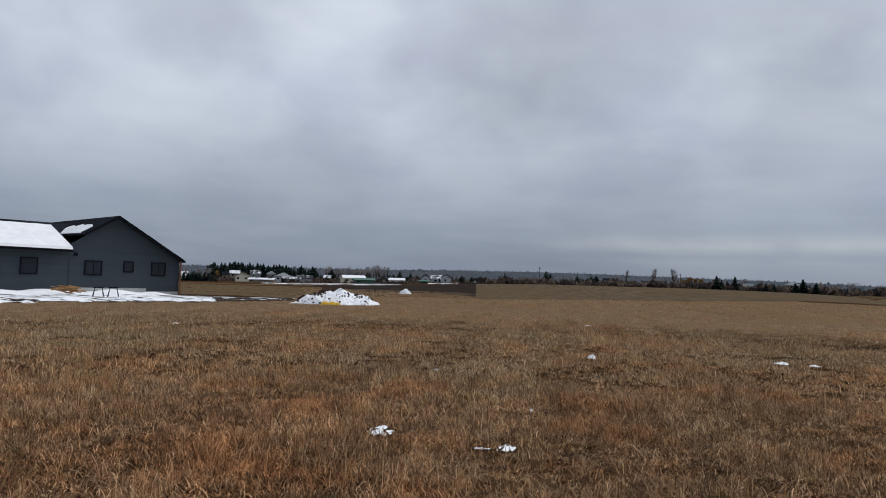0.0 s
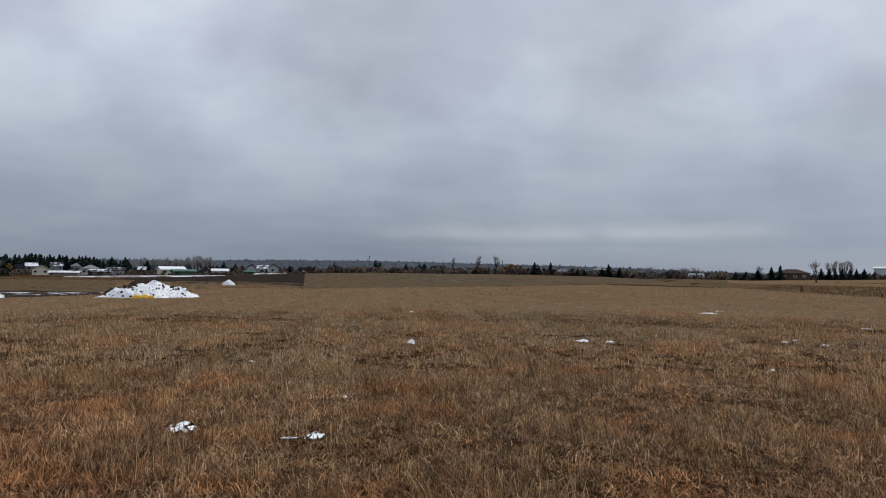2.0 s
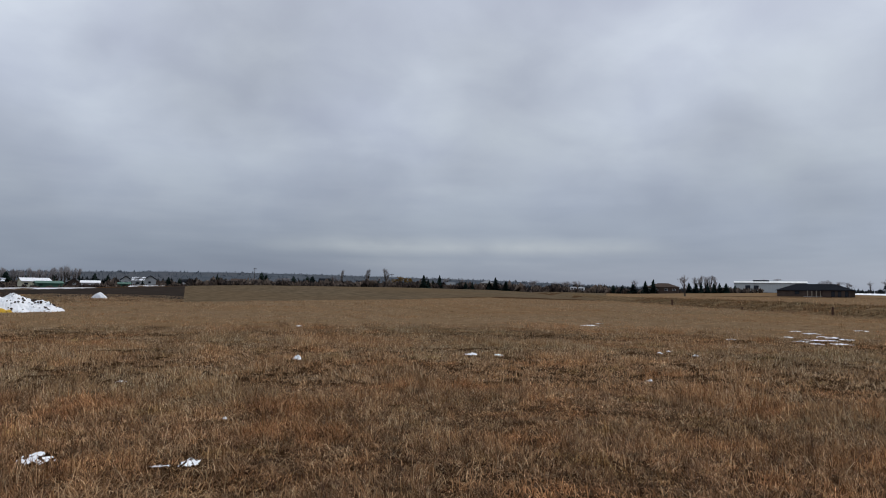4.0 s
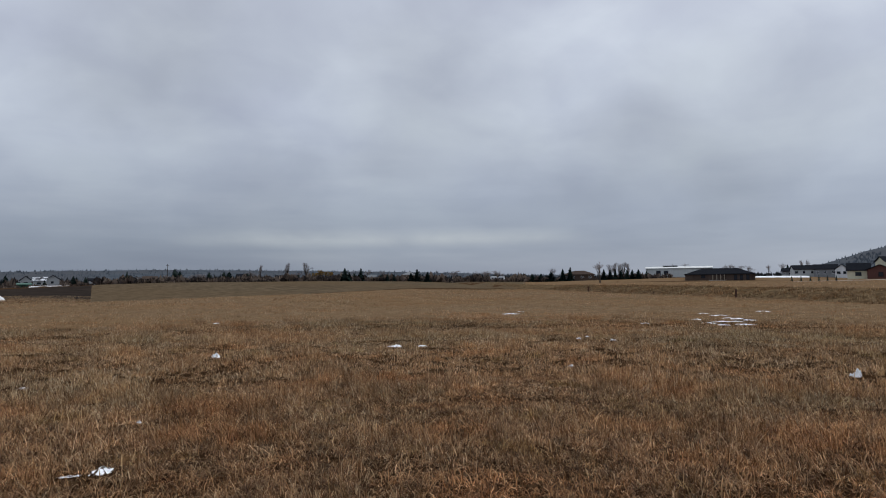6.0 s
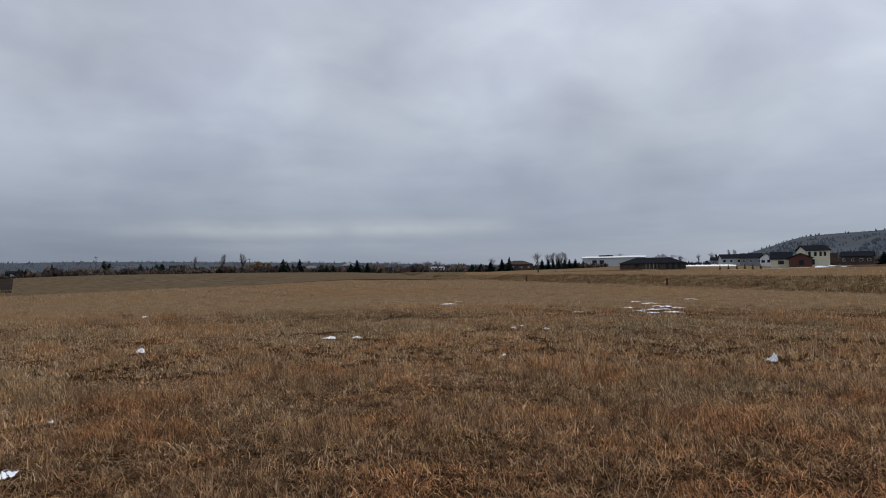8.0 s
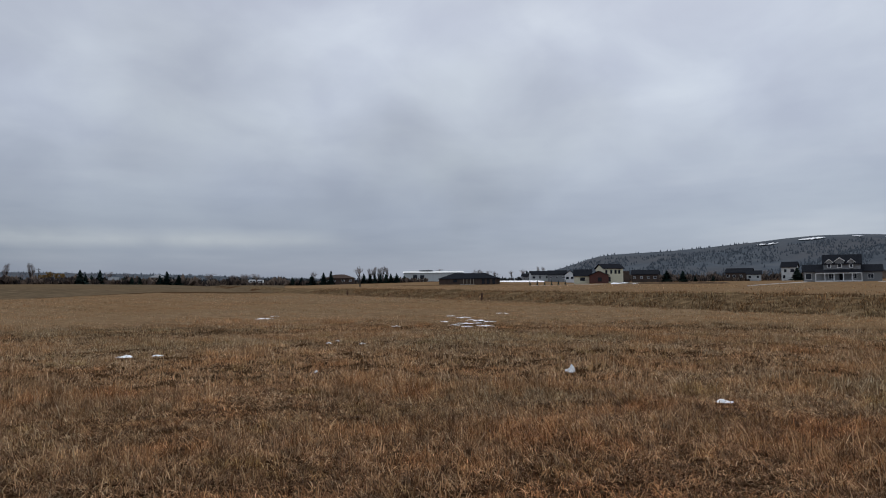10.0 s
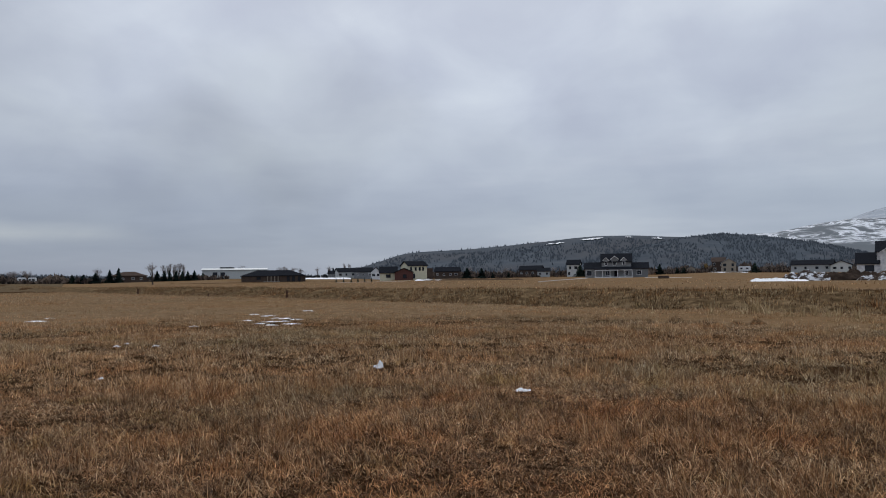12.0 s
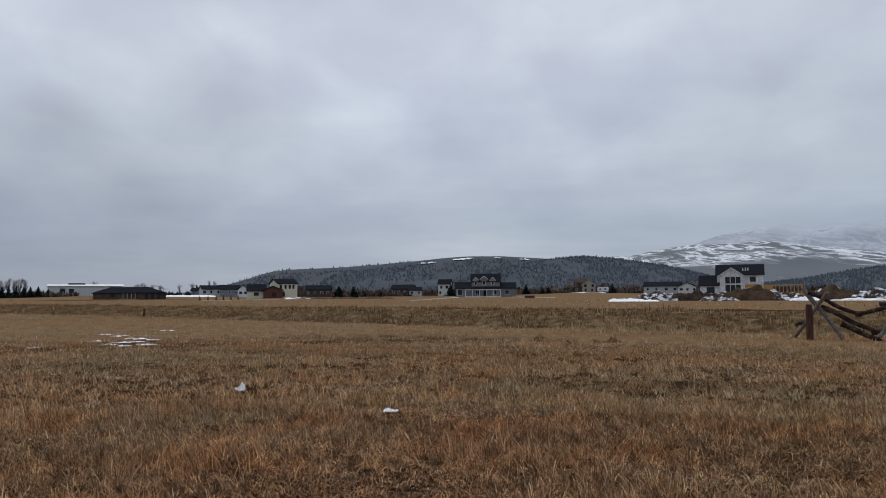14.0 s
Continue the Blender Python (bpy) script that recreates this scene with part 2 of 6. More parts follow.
M = {
    # brown thatch; its near-black stops paint in the shade between blades
    "soil": material("shaded_dry_thatch", [(0.018, 0.010, 0.006), (0.055, 0.030, 0.015), (0.17, 0.105, 0.058)], 16.0, 0.95, 1.0, 45.0, detail=10.0, second=(0.3, (0.09, 0.045, 0.02), 0.4)),
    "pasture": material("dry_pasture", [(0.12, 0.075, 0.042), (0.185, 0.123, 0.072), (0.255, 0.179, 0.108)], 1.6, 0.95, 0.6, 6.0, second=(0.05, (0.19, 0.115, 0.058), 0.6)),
    "bankturf": material("dark_bank_turf", [(0.045, 0.029, 0.015), (0.12, 0.08, 0.044), (0.24, 0.17, 0.098)], 1.3, 0.95, 0.8, 6.0),
    "straw": material("pale_straw", [(0.30, 0.21, 0.11), (0.46, 0.35, 0.2), (0.58, 0.46, 0.29)], 2.0, 0.8, island=0.4),
    "plough": material("dark_ploughed_soil", [(0.022, 0.018, 0.016), (0.035, 0.028, 0.024), (0.052, 0.04, 0.032)], 0.25, 0.95, 0.7, 3.0),
    "stubble": material("brown_stubble", [(0.070, 0.053, 0.034), (0.112, 0.084, 0.054), (0.160, 0.120, 0.078)], 0.7, 0.95, 0.6, 2.0, detail=10.0, stretch=(1, 0.25, 1), second=(0.03, (0.125, 0.086, 0.050), 0.6)),
    "snow": material("old_snow", [(0.80, 0.82, 0.85), (0.88, 0.89, 0.91), (0.93, 0.935, 0.95)], 1.2, 0.6, 0.5, 3.0),
    "snowdirt": material("muddy_snow", [(0.035, 0.026, 0.022), (0.05, 0.038, 0.032), (0.84, 0.86, 0.88), (0.88, 0.89, 0.91), (0.90, 0.91, 0.93)], 2.0, 0.7, 0.6, 4.0, detail=9.0, stretch=(0.35, 0.7, 1)),
    "mudsnow": material("snow_flecked_mud", [(0.03, 0.022, 0.019), (0.045, 0.034, 0.029), (0.05, 0.038, 0.032), (0.06, 0.045, 0.038), (0.80, 0.82, 0.85), (0.88, 0.89, 0.91)], 2.2, 0.75, 0.6, 4.0, detail=9.0, stretch=(0.3, 0.8, 1)),
    "mud": material("wet_mud", [(0.03, 0.022, 0.018), (0.055, 0.04, 0.032), (0.09, 0.065, 0.05)], 0.8, 0.75, 0.7, 4.0),
    "dirt": material("dug_earth", [(0.055, 0.037, 0.025), (0.09, 0.06, 0.04), (0.12, 0.082, 0.055)], 0.8, 0.95, 0.9, 3.0),
    "siding": material("blue_grey_siding", [(0.027, 0.037, 0.047), (0.031, 0.042, 0.053), (0.036, 0.047, 0.058)], 0.6, 0.6, 0.12, 14.0, stretch=(0.2, 0.2, 6), spec=0.3),
    "shingle": material("dark_shingles", [(0.012, 0.013, 0.016), (0.021, 0.023, 0.028), (0.032, 0.034, 0.04)], 5.0, 0.9, 0.3, 12.0),
    "trim": material("black_trim", [(0.008, 0.009, 0.011), (0.014, 0.015, 0.018)], 4.0, 0.6),
    "white": material("white_paint", [(0.68, 0.69, 0.70), (0.78, 0.79, 0.80)], 0.8, 0.6, spec=0.3),
    "cream": material("cream_stucco", [(0.62, 0.60, 0.46), (0.70, 0.68, 0.53)], 0.8, 0.8, random_ob=0.3),
    "tan": material("tan_siding", [(0.27, 0.23, 0.18), (0.36, 0.31, 0.25)], 0.8, 0.8, random_ob=0.8),
    "grey": material("grey_siding", [(0.19, 0.20, 0.21), (0.27, 0.28, 0.29)], 0.8, 0.75, random_ob=0.8),
    "pale": material("pale_siding", [(0.42, 0.44, 0.45), (0.56, 0.58, 0.58)], 0.5, 0.75, random_ob=0.8),
    "barnwhite": material("off_white_steel", [(0.50, 0.53, 0.53), (0.57, 0.60, 0.60)], 0.5, 0.45, 0.1, 3.0, stretch=(5, 5, 0.1), spec=0.3),
    "green": material("green_steel", [(0.035, 0.11, 0.075), (0.05, 0.14, 0.095)], 0.5, 0.5, spec=0.3),
    "brick": material("red_brown_brick", [(0.09, 0.045, 0.04), (0.14, 0.068, 0.058)], 4.0, 0.9, 0.2, 12.0),
    "brown": material("dark_brown_siding", [(0.07, 0.052, 0.045), (0.10, 0.075, 0.062)], 0.7, 0.8),
    "wrap": material("white_house_wrap", [(0.60, 0.61, 0.63), (0.76, 0.77, 0.79)], 0.9, 0.5, second=(1.4, (0.36, 0.38, 0.43), 0.6), spec=0.3),
    "lumber": material("fresh_lumber", [(0.34, 0.19, 0.085), (0.50, 0.31, 0.15)], 2.0, 0.8, random_ob=0.5),
    "osb": material("yellow_sheathing", [(0.40, 0.22, 0.06), (0.52, 0.30, 0.09)], 3.0, 0.85),
    "concrete": material("grey_concrete", [(0.33, 0.34, 0.34), (0.44, 0.45, 0.45)], 1.5, 0.85, 0.2, 8.0),
    "gravel": material("pale_gravel", [(0.34, 0.31, 0.28), (0.46, 0.43, 0.40)], 0.6, 0.95, 0.4, 5.0),
    "copper": material("rusty_downpipe", [(0.16, 0.08, 0.045), (0.24, 0.13, 0.08)], 3.0, 0.6),
    "yellow": material("yellow_plastic", [(0.62, 0.36, 0.02), (0.75, 0.45, 0.03)], 2.0, 0.5, spec=0.3),
    "postwood": material("reddish_treated_post", [(0.05, 0.028, 0.023), (0.085, 0.045, 0.036), (0.11, 0.062, 0.05)], 6.0, 0.85, 0.5, 14.0, stretch=(3, 3, 0.4)),
    "oldwood": material("weathered_grey_wood", [(0.085, 0.074, 0.066), (0.155, 0.135, 0.12), (0.24, 0.21, 0.19)], 7.0, 0.9, 0.6, 16.0, stretch=(3, 3, 0.5)),
    "bark": material("dark_barked_rail", [(0.022, 0.016, 0.014), (0.05, 0.036, 0.03), (0.13, 0.10, 0.085)], 5.0, 0.95, 0.8, 12.0),
    "trunk": material("tree_bark", [(0.05, 0.042, 0.037), (0.10, 0.085, 0.075)], 3.0, 0.95),
    "twig": material("bare_twigs", [(0.24, 0.215, 0.21), (0.40, 0.37, 0.36)], 0.4, 0.95, island=0.4, random_ob=0.3),
    "brush": material("brown_brush", [(0.05, 0.042, 0.04), (0.125, 0.096, 0.08), (0.24, 0.185, 0.145)], 0.12, 0.95, island=0.5),
    "needles": material("spruce_needles", [(0.014, 0.024, 0.022), (0.026, 0.042, 0.036), (0.042, 0.06, 0.048)], 0.5, 0.9, island=0.4, random_ob=0.4),
    "yellowtwig": material("yellow_willow_twigs", [(0.24, 0.15, 0.05), (0.36, 0.24, 0.09)], 0.4, 0.95, island=0.4),
    "farwood": material("distant_woods", [(0.028, 0.034, 0.038), (0.055, 0.06, 0.063), (0.09, 0.09, 0.088)], 0.01, 1.0, island=0.5),
    # distance haze is put into these blue-grey hill and pine colours
    "hill": material("hazed_wooded_hillside", [(0.066, 0.079, 0.095), (0.084, 0.098, 0.115), (0.106, 0.117, 0.132)], 0.02, 1.0, detail=12.0, stretch=(1, 1, 2.0), second=(0.005, (0.092, 0.094, 0.102), 0.7)),
    "hilltree": material("hazed_distant_pines", [(0.100, 0.116, 0.134), (0.112, 0.128, 0.147), (0.125, 0.140, 0.160)], 0.01, 1.0, island=0.6),
    "snowpile": material("dirty_snow", [(0.66, 0.69, 0.74), (0.82, 0.84, 0.88), (0.88, 0.89, 0.92)], 1.2, 0.6, 0.6, 3.0, second=(2.3, (0.10, 0.085, 0.075), 0.0)),
    "capped": material("earth_with_snow", [(0.045, 0.033, 0.027), (0.065, 0.048, 0.038), (0.075, 0.056, 0.045), (0.80, 0.82, 0.86), (0.84, 0.86, 0.89)], 1.6, 0.9, 0.9, 3.0, detail=8.0, stretch=(0.7, 1, 1.4)),
    "roofsnow": material("patchy_roof_snow", [(0.05, 0.052, 0.058), (0.09, 0.09, 0.095), (0.80, 0.82, 0.86), (0.84, 0.86, 0.89)], 0.45, 0.8, 0.2, 3.0, random_ob=0.2),
    "brokensnow": material("broken_field_snow", [(0.10, 0.075, 0.05), (0.12, 0.09, 0.06), (0.70, 0.72, 0.75), (0.86, 0.87, 0.90)], 0.13, 0.8, 0.3, 2.0),
}


def glass(name, colour, rough=0.08):
    m = bpy.data.materials.new(name)
    m.use_nodes = True
    b = m.node_tree.nodes["Principled BSDF"]
    b.inputs["Base Color"].default_value = (*colour, 1)
    b.inputs["Roughness"].default_value, b.inputs["IOR"].default_value = rough, 1.4
    return m


# base colour lifted a little to paint in grey sky reflection
M["glass"] = glass("dark_window_glass", (0.022, 0.026, 0.034))


def mountain_material(name, rock, white, low, high):
    """Grey rock and grass with wind-packed snow in bands; the tops turn transparent with height, imitating a cloud
    base.
    """
    m = bpy.data.materials.new(name)
    m.use_nodes = True
    n, l = m.node_tree.nodes, m.node_tree.links
    b, out = n["Principled BSDF"], n["Material Output"]
    b.inputs["Roughness"].default_value = 1.0
    tc, mp = n.new("ShaderNodeTexCoord"), n.new("ShaderNodeMapping")
    slant = n.new("ShaderNodeMapping")                # drifts run down to the south
    slant.inputs["Rotation"].default_value = (radians(-14), 0, 0)
    l.new(tc.outputs["Object"], slant.inputs[0])
    l.new(slant.outputs[0], mp.inputs[0])
    mp.inputs["Scale"].default_value = (0.8, 0.8, 3.4)
    t = n.new("ShaderNodeTexNoise")
    t.inputs["Scale"].default_value, t.inputs["Detail"].default_value, t.inputs["Roughness"].default_value = 0.0085, 10.0, 0.62
    t.inputs["Distortion"].default_value = 0.6
    l.new(mp.outputs[0], t.inputs["Vector"])
    cut, fold = n.new("ShaderNodeMath"), n.new("ShaderNodeMath")
    cut.operation, fold.operation = "SUBTRACT", "ABSOLUTE"
    l.new(t.outputs[0], cut.inputs[0])
    cut.inputs[1].default_value = 0.5
    l.new(cut.outputs[0], fold.inputs[0])
    r = n.new("ShaderNodeValToRGB")
    e = r.color_ramp.elements
    e[0].position, e[0].color = 0.0, (*white, 1)
    e[1].position, e[1].color = 0.13, (*rock, 1)
    for p, k in ((0.02, 0.82), (0.038, 0.3), (0.055, 0.08)):
        e.new(p).color = (*[a + (b2 - a) * k for a, b2 in zip(rock, white)], 1)
    l.new(fold.outputs[0], r.inputs[0])
    veil, keep, blend = n.new("ShaderNodeTexNoise"), n.new("ShaderNodeValToRGB"), n.new("ShaderNodeMix")
    veil.inputs["Scale"].default_value, veil.inputs["Detail"].default_value = 0.0028, 3.0
    l.new(mp.outputs[0], veil.inputs["Vector"])
    keep.color_ramp.elements[0].position, keep.color_ramp.elements[1].position = 0.56, 0.72
    hz, hm = n.new("ShaderNodeSeparateXYZ"), n.new("ShaderNodeMath")
    l.new(tc.outputs["Object"], hz.inputs[0])
    hm.operation = "MULTIPLY_ADD"                     # more snow lies higher up
    l.new(hz.outputs[2], hm.inputs[0])
    hm.inputs[1].default_value = 0.0014
    l.new(veil.outputs[0], hm.inputs[2])
    l.new(hm.outputs[0], keep.inputs[0])
    blend.data_type = "RGBA"
    l.new(keep.outputs[0], blend.inputs[0])
    blend.inputs[6].default_value = (*[1.0 * k for k in rock], 1)
    l.new(r.outputs[0], blend.inputs[7])
    l.new(blend.outputs[2], b.inputs["Base Color"])
    # transparency grows with height, in place of real cloud
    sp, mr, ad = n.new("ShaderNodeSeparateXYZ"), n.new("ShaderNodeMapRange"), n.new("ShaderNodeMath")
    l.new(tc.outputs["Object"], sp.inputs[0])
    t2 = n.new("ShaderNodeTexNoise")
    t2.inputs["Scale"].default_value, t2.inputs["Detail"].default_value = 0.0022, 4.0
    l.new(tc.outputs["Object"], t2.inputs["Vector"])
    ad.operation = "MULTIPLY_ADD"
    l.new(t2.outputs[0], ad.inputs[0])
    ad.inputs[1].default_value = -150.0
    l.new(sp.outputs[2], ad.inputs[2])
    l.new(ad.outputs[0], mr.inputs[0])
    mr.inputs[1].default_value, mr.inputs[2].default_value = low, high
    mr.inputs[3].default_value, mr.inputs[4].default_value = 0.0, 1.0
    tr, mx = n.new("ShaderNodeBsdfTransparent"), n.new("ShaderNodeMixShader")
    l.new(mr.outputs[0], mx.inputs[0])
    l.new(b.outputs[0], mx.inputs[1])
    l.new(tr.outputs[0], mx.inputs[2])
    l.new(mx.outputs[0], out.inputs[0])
    return m


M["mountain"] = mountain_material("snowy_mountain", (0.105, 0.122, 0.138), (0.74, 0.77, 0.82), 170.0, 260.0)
# the far ridge's haze is put into its pale rock and snow colours
M["farmountain"] = mountain_material("haze_tinted_mountain", (0.36, 0.40, 0.46), (0.52, 0.55, 0.60), 150.0, 300.0)


ROWS_AZ = 11.0                                    # bearing along which the field was last mown


def grass_material(name, gain, tint=(1, 1, 1), depth=1.0, calm=0.0):
    """Dead grass: each blade has its own tone; rusty, straw and grey-brown tints drift over the field."""
    m = bpy.data.materials.new(name)
    m.use_nodes = True
    n, l = m.node_tree.nodes, m.node_tree.links
    s = n["Principled BSDF"]
    s.inputs["Roughness"].default_value, s.inputs["Specular IOR Level"].default_value = 0.75, 0.25
    geo, tc = n.new("ShaderNodeNewGeometry"), n.new("ShaderNodeTexCoord")

    def ramp(fac, stops):
        r = n.new("ShaderNodeValToRGB")
        e = r.color_ramp.elements
        while len(e) < len(stops):
            e.new(0.5)
        for k, (p, c) in zip(e, stops):
            k.position, k.color = p, (*c, 1)
        l.new(fac, r.inputs[0])
        return r.outputs[0]

    def noisy(scale, detail):
        t = n.new("ShaderNodeTexNoise")
        t.inputs["Scale"].default_value, t.inputs["Detail"].default_value = scale, detail
        l.new(tc.outputs["Object"], t.inputs["Vector"])
        return t.outputs[0]

    def times(a, c):
        x = n.new("ShaderNodeMix")
        x.data_type, x.blend_type = "RGBA", "MULTIPLY"
        x.inputs[0].default_value = 1.0
        l.new(a, x.inputs[6]), l.new(c, x.inputs[7])
        return x.outputs[2]

    plain = (0.38, 0.25, 0.15)                        # calm grass keeps nearer to its mean tone
    blade = ramp(geo.outputs["Random Per Island"], [(p, tuple(gain * (k + (q - k) * calm) * t for k, q, t in zip(c, plain, tint))) for p, c in ((0.0, (0.09, 0.045, 0.024)), (0.30, (0.24, 0.135, 0.074)), (0.62, (0.42, 0.262, 0.155)), (0.85, (0.64, 0.46, 0.305)), (1.0, (0.88, 0.72, 0.54)))])
    near = ramp(noisy(0.8, 3.0), [(0.34, (1.03, 0.87, 0.73)), (0.44, (1.01, 0.94, 0.84)), (0.52, (0.95, 0.96, 0.96)), (0.60, (0.97, 0.97, 0.96)), (0.68, (0.84, 0.84, 0.67))])
    wide = ramp(noisy(0.13, 3.0), [(0.38, (1.03, 0.90, 0.77)), (0.5, (0.98, 0.94, 0.87)), (0.62, (0.88, 0.91, 0.86))])
    # tuft-sized tone noise; its low end paints shaded gaps between clumps
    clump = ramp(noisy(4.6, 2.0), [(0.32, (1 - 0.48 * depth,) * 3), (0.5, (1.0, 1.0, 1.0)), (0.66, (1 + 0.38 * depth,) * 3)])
    turned, drawn, rows = n.new("ShaderNodeMapping"), n.new("ShaderNodeMapping"), n.new("ShaderNodeTexNoise")
    turned.inputs["Rotation"].default_value = (0, 0, radians(ROWS_AZ))
    drawn.inputs["Scale"].default_value = (0.8, 0.05, 0.0)
    l.new(tc.outputs["Object"], turned.inputs[0])
    l.new(turned.outputs[0], drawn.inputs[0])
    l.new(drawn.outputs[0], rows.inputs["Vector"])
    rows.inputs["Scale"].default_value, rows.inputs["Detail"].default_value = 1.0, 2.0
    mown = ramp(rows.outputs[0], [(0.36, (0.84, 0.80, 0.76)), (0.5, (1.0, 1.0, 1.0)), (0.64, (1.14, 1.16, 1.18))])
    tone = times(times(times(times(blade, near), wide), clump), mown)
    l.new(tone, s.inputs["Base Color"])
    lit, mx = n.new("ShaderNodeBsdfTranslucent"), n.new("ShaderNodeMixShader")
    l.new(tone, lit.inputs[0])
    mx.inputs[0].default_value = 0.2
    l.new(s.outputs[0], mx.inputs[1]), l.new(lit.outputs[0], mx.inputs[2])
    l.new(mx.outputs[0], n["Material Output"].inputs[0])
    return m


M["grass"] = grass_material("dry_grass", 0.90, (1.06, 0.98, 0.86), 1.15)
# same grass brightened with distance, against self-shading and for its lit tips
M["midgrass"] = grass_material("dry_field_grass", 1.16, (0.99, 1.03, 1.02), 0.75, 0.35)
M["tangrass"] = grass_material("pale_dry_grass", 1.10, (0.99, 1.07, 1.12), 0.6, 0.6)
M["bank"] = grass_material("rough_bank_grass", 0.62, (1.0, 1.02, 0.92), 1.4)


# ---- mesh helpers ----
def part(name, bm, mat, parent=None, label=""):
    me = bpy.data.meshes.new(name)
    bm.normal_update()
    bm.to_mesh(me)
    bm.free()
    me.materials.append(M[mat])
    ob = new(name, me)
    if parent:
        ob.parent = parent
    return tagged(ob, label)


def sheet_mesh(name, verts, faces, mat, smooth=False):
    me = bpy.data.meshes.new(name)
    me.from_pydata(verts, [], faces)
    me.materials.append(M[mat])
    if smooth:
        me.polygons.foreach_set("use_smooth", [True] * len(me.polygons))
    me.update()
    return new(name, me)


def thing(name, m, label, category, group="", kind=""):
    ob = new(name)
    ob.empty_display_size = 0.3
    ob.matrix_basis = m
    return tagged(ob, label, category, group, kind)


def poly(bm, *pts):
    return bm.faces.new([bm.verts.new(p) for p in pts])


def box(bm, x0, x1, y0, y1, z0, z1):
    v = [bm.verts.new((x, y, z)) for z in (z0, z1) for x, y in ((x0, y0), (x1, y0), (x1, y1), (x0, y1))]
    for f in ((3, 2, 1, 0), (4, 5, 6, 7), (0, 1, 5, 4), (1, 2, 6, 5), (2, 3, 7, 6), (3, 0, 4, 7)):
        bm.faces.new([v[i] for i in f])
    return bm


def bar(bm, a, b, r0, r1=None, n=6, bend=None):
    """A tapered round bar from a to b; bend moves its middle."""
    a, b = Vector(a), Vector(b)
    r1 = r0 if r1 is None else r1
    way = (b - a).normalized()
    side = way.orthogonal().normalized()
    other = way.cross(side)
    stations = [(a, r0), (b, r1)] if bend is None else [(a, r0), ((a + b) / 2 + Vector(bend), (r0 + r1) / 2), (b, r1)]
    rings = [[bm.verts.new(p + r * (math.cos(k * math.tau / n) * side + math.sin(k * math.tau / n) * other)) for k in range(n)] for p, r in stations]
    for p, q in zip(rings, rings[1:]):
        for k in range(n):
            bm.faces.new((p[k], p[(k + 1) % n], q[(k + 1) % n], q[k]))
    bm.faces.new(rings[0][::-1])
    bm.faces.new(rings[-1])


def step(a, b, v):
    v = min(1.0, max(0.0, (v - a) / (b - a)))
    return v * v * (3 - 2 * v)


def along(v, table):
    """Piecewise-linear value of a short table of (place, value)."""
    if v <= table[0][0]:
        return table[0][1]
    for (a, p), (b, q) in zip(table, table[1:]):
        if v <= b:
            return p + (q - p) * (v - a) / (b - a)
    return table[-1][1]


# ---- the lie of the land ----
DITCH = (Vector((30.2, -4.3)), Vector((61.0, 65.0)))       # near lip of the ditch
DWAY = (DITCH[1] - DITCH[0]).normalized()
DOUT = Vector((DWAY.y, -DWAY.x))
DITCH_PROFILE = [(0, 0.0), (2.2, -0.55), (5.5, -0.6), (7.0, -0.25), (10.5, 0.42), (13, 0.55), (90, 0.62), (220, 0.9), (400, 2.6), (700, 3.0)]
RISE = [(-16, 0.0), (-6, 0.9), (3, 2.0), (8, 2.5), (20, 2.4), (27, 1.9), (32, 0.9), (38, 0.5), (42, 1.0), (48, 1.9), (53, 1.6), (57, 1.4), (60, 0.4), (72, 0.4), (80, 0.4), (86, 1.2), (92, 0.5), (108, 0.0)]


def beyond_ditch(x, y):
    return (Vector((x, y)) - DITCH[0]).dot(DOUT)


def ground(x, y):
    r, az = math.hypot(x, y), math.degrees(math.atan2(x, y))
    s = beyond_ditch(x, y)
    bend = 1.2 * math.sin(y * 0.11) + 0.6 * math.sin(y * 0.31 + 1)
    z = along(s + bend * step(2, 12, s + 6), DITCH_PROFILE) if y > -120 else 0.0
    east = step(30, 40, az)
    if -20 < az < 108:
        amp = along(az, RISE)
        far = 60 * step(40, 44, az) * (1 - step(58, 62, az))
        z += amp * (step(112 + 88 * east + far, 265 + 50 * east + far / 2, r) - 0.25 * step(700, 2000, r)) * step(-20, -14, az)
        z -= 0.5 * step(66 + 1.9 * max(0, az), 86 + 2.2 * max(0, az), r) * (1 - step(112, 165, r)) * step(-2, 5, az) * (1 - step(26, 34, az))
    fade = 1 - step(40, 120, r)
    if fade > 0:
        z += fade * (0.05 * noise.noise((x * 0.22, y * 0.22, 0.0)) + 0.03 * noise.noise((x * 0.9, y * 0.9, 4.0)))
    return z


def on_ground(az, d, dz=0.0, turn=0.0):
    """A pose on the land at a bearing and distance; local y points away from the walk's start."""
    p = bearing(az, d)
    return pose(p.x, p.y, ground(p.x, p.y) + dz, 0, 0, -az + turn)


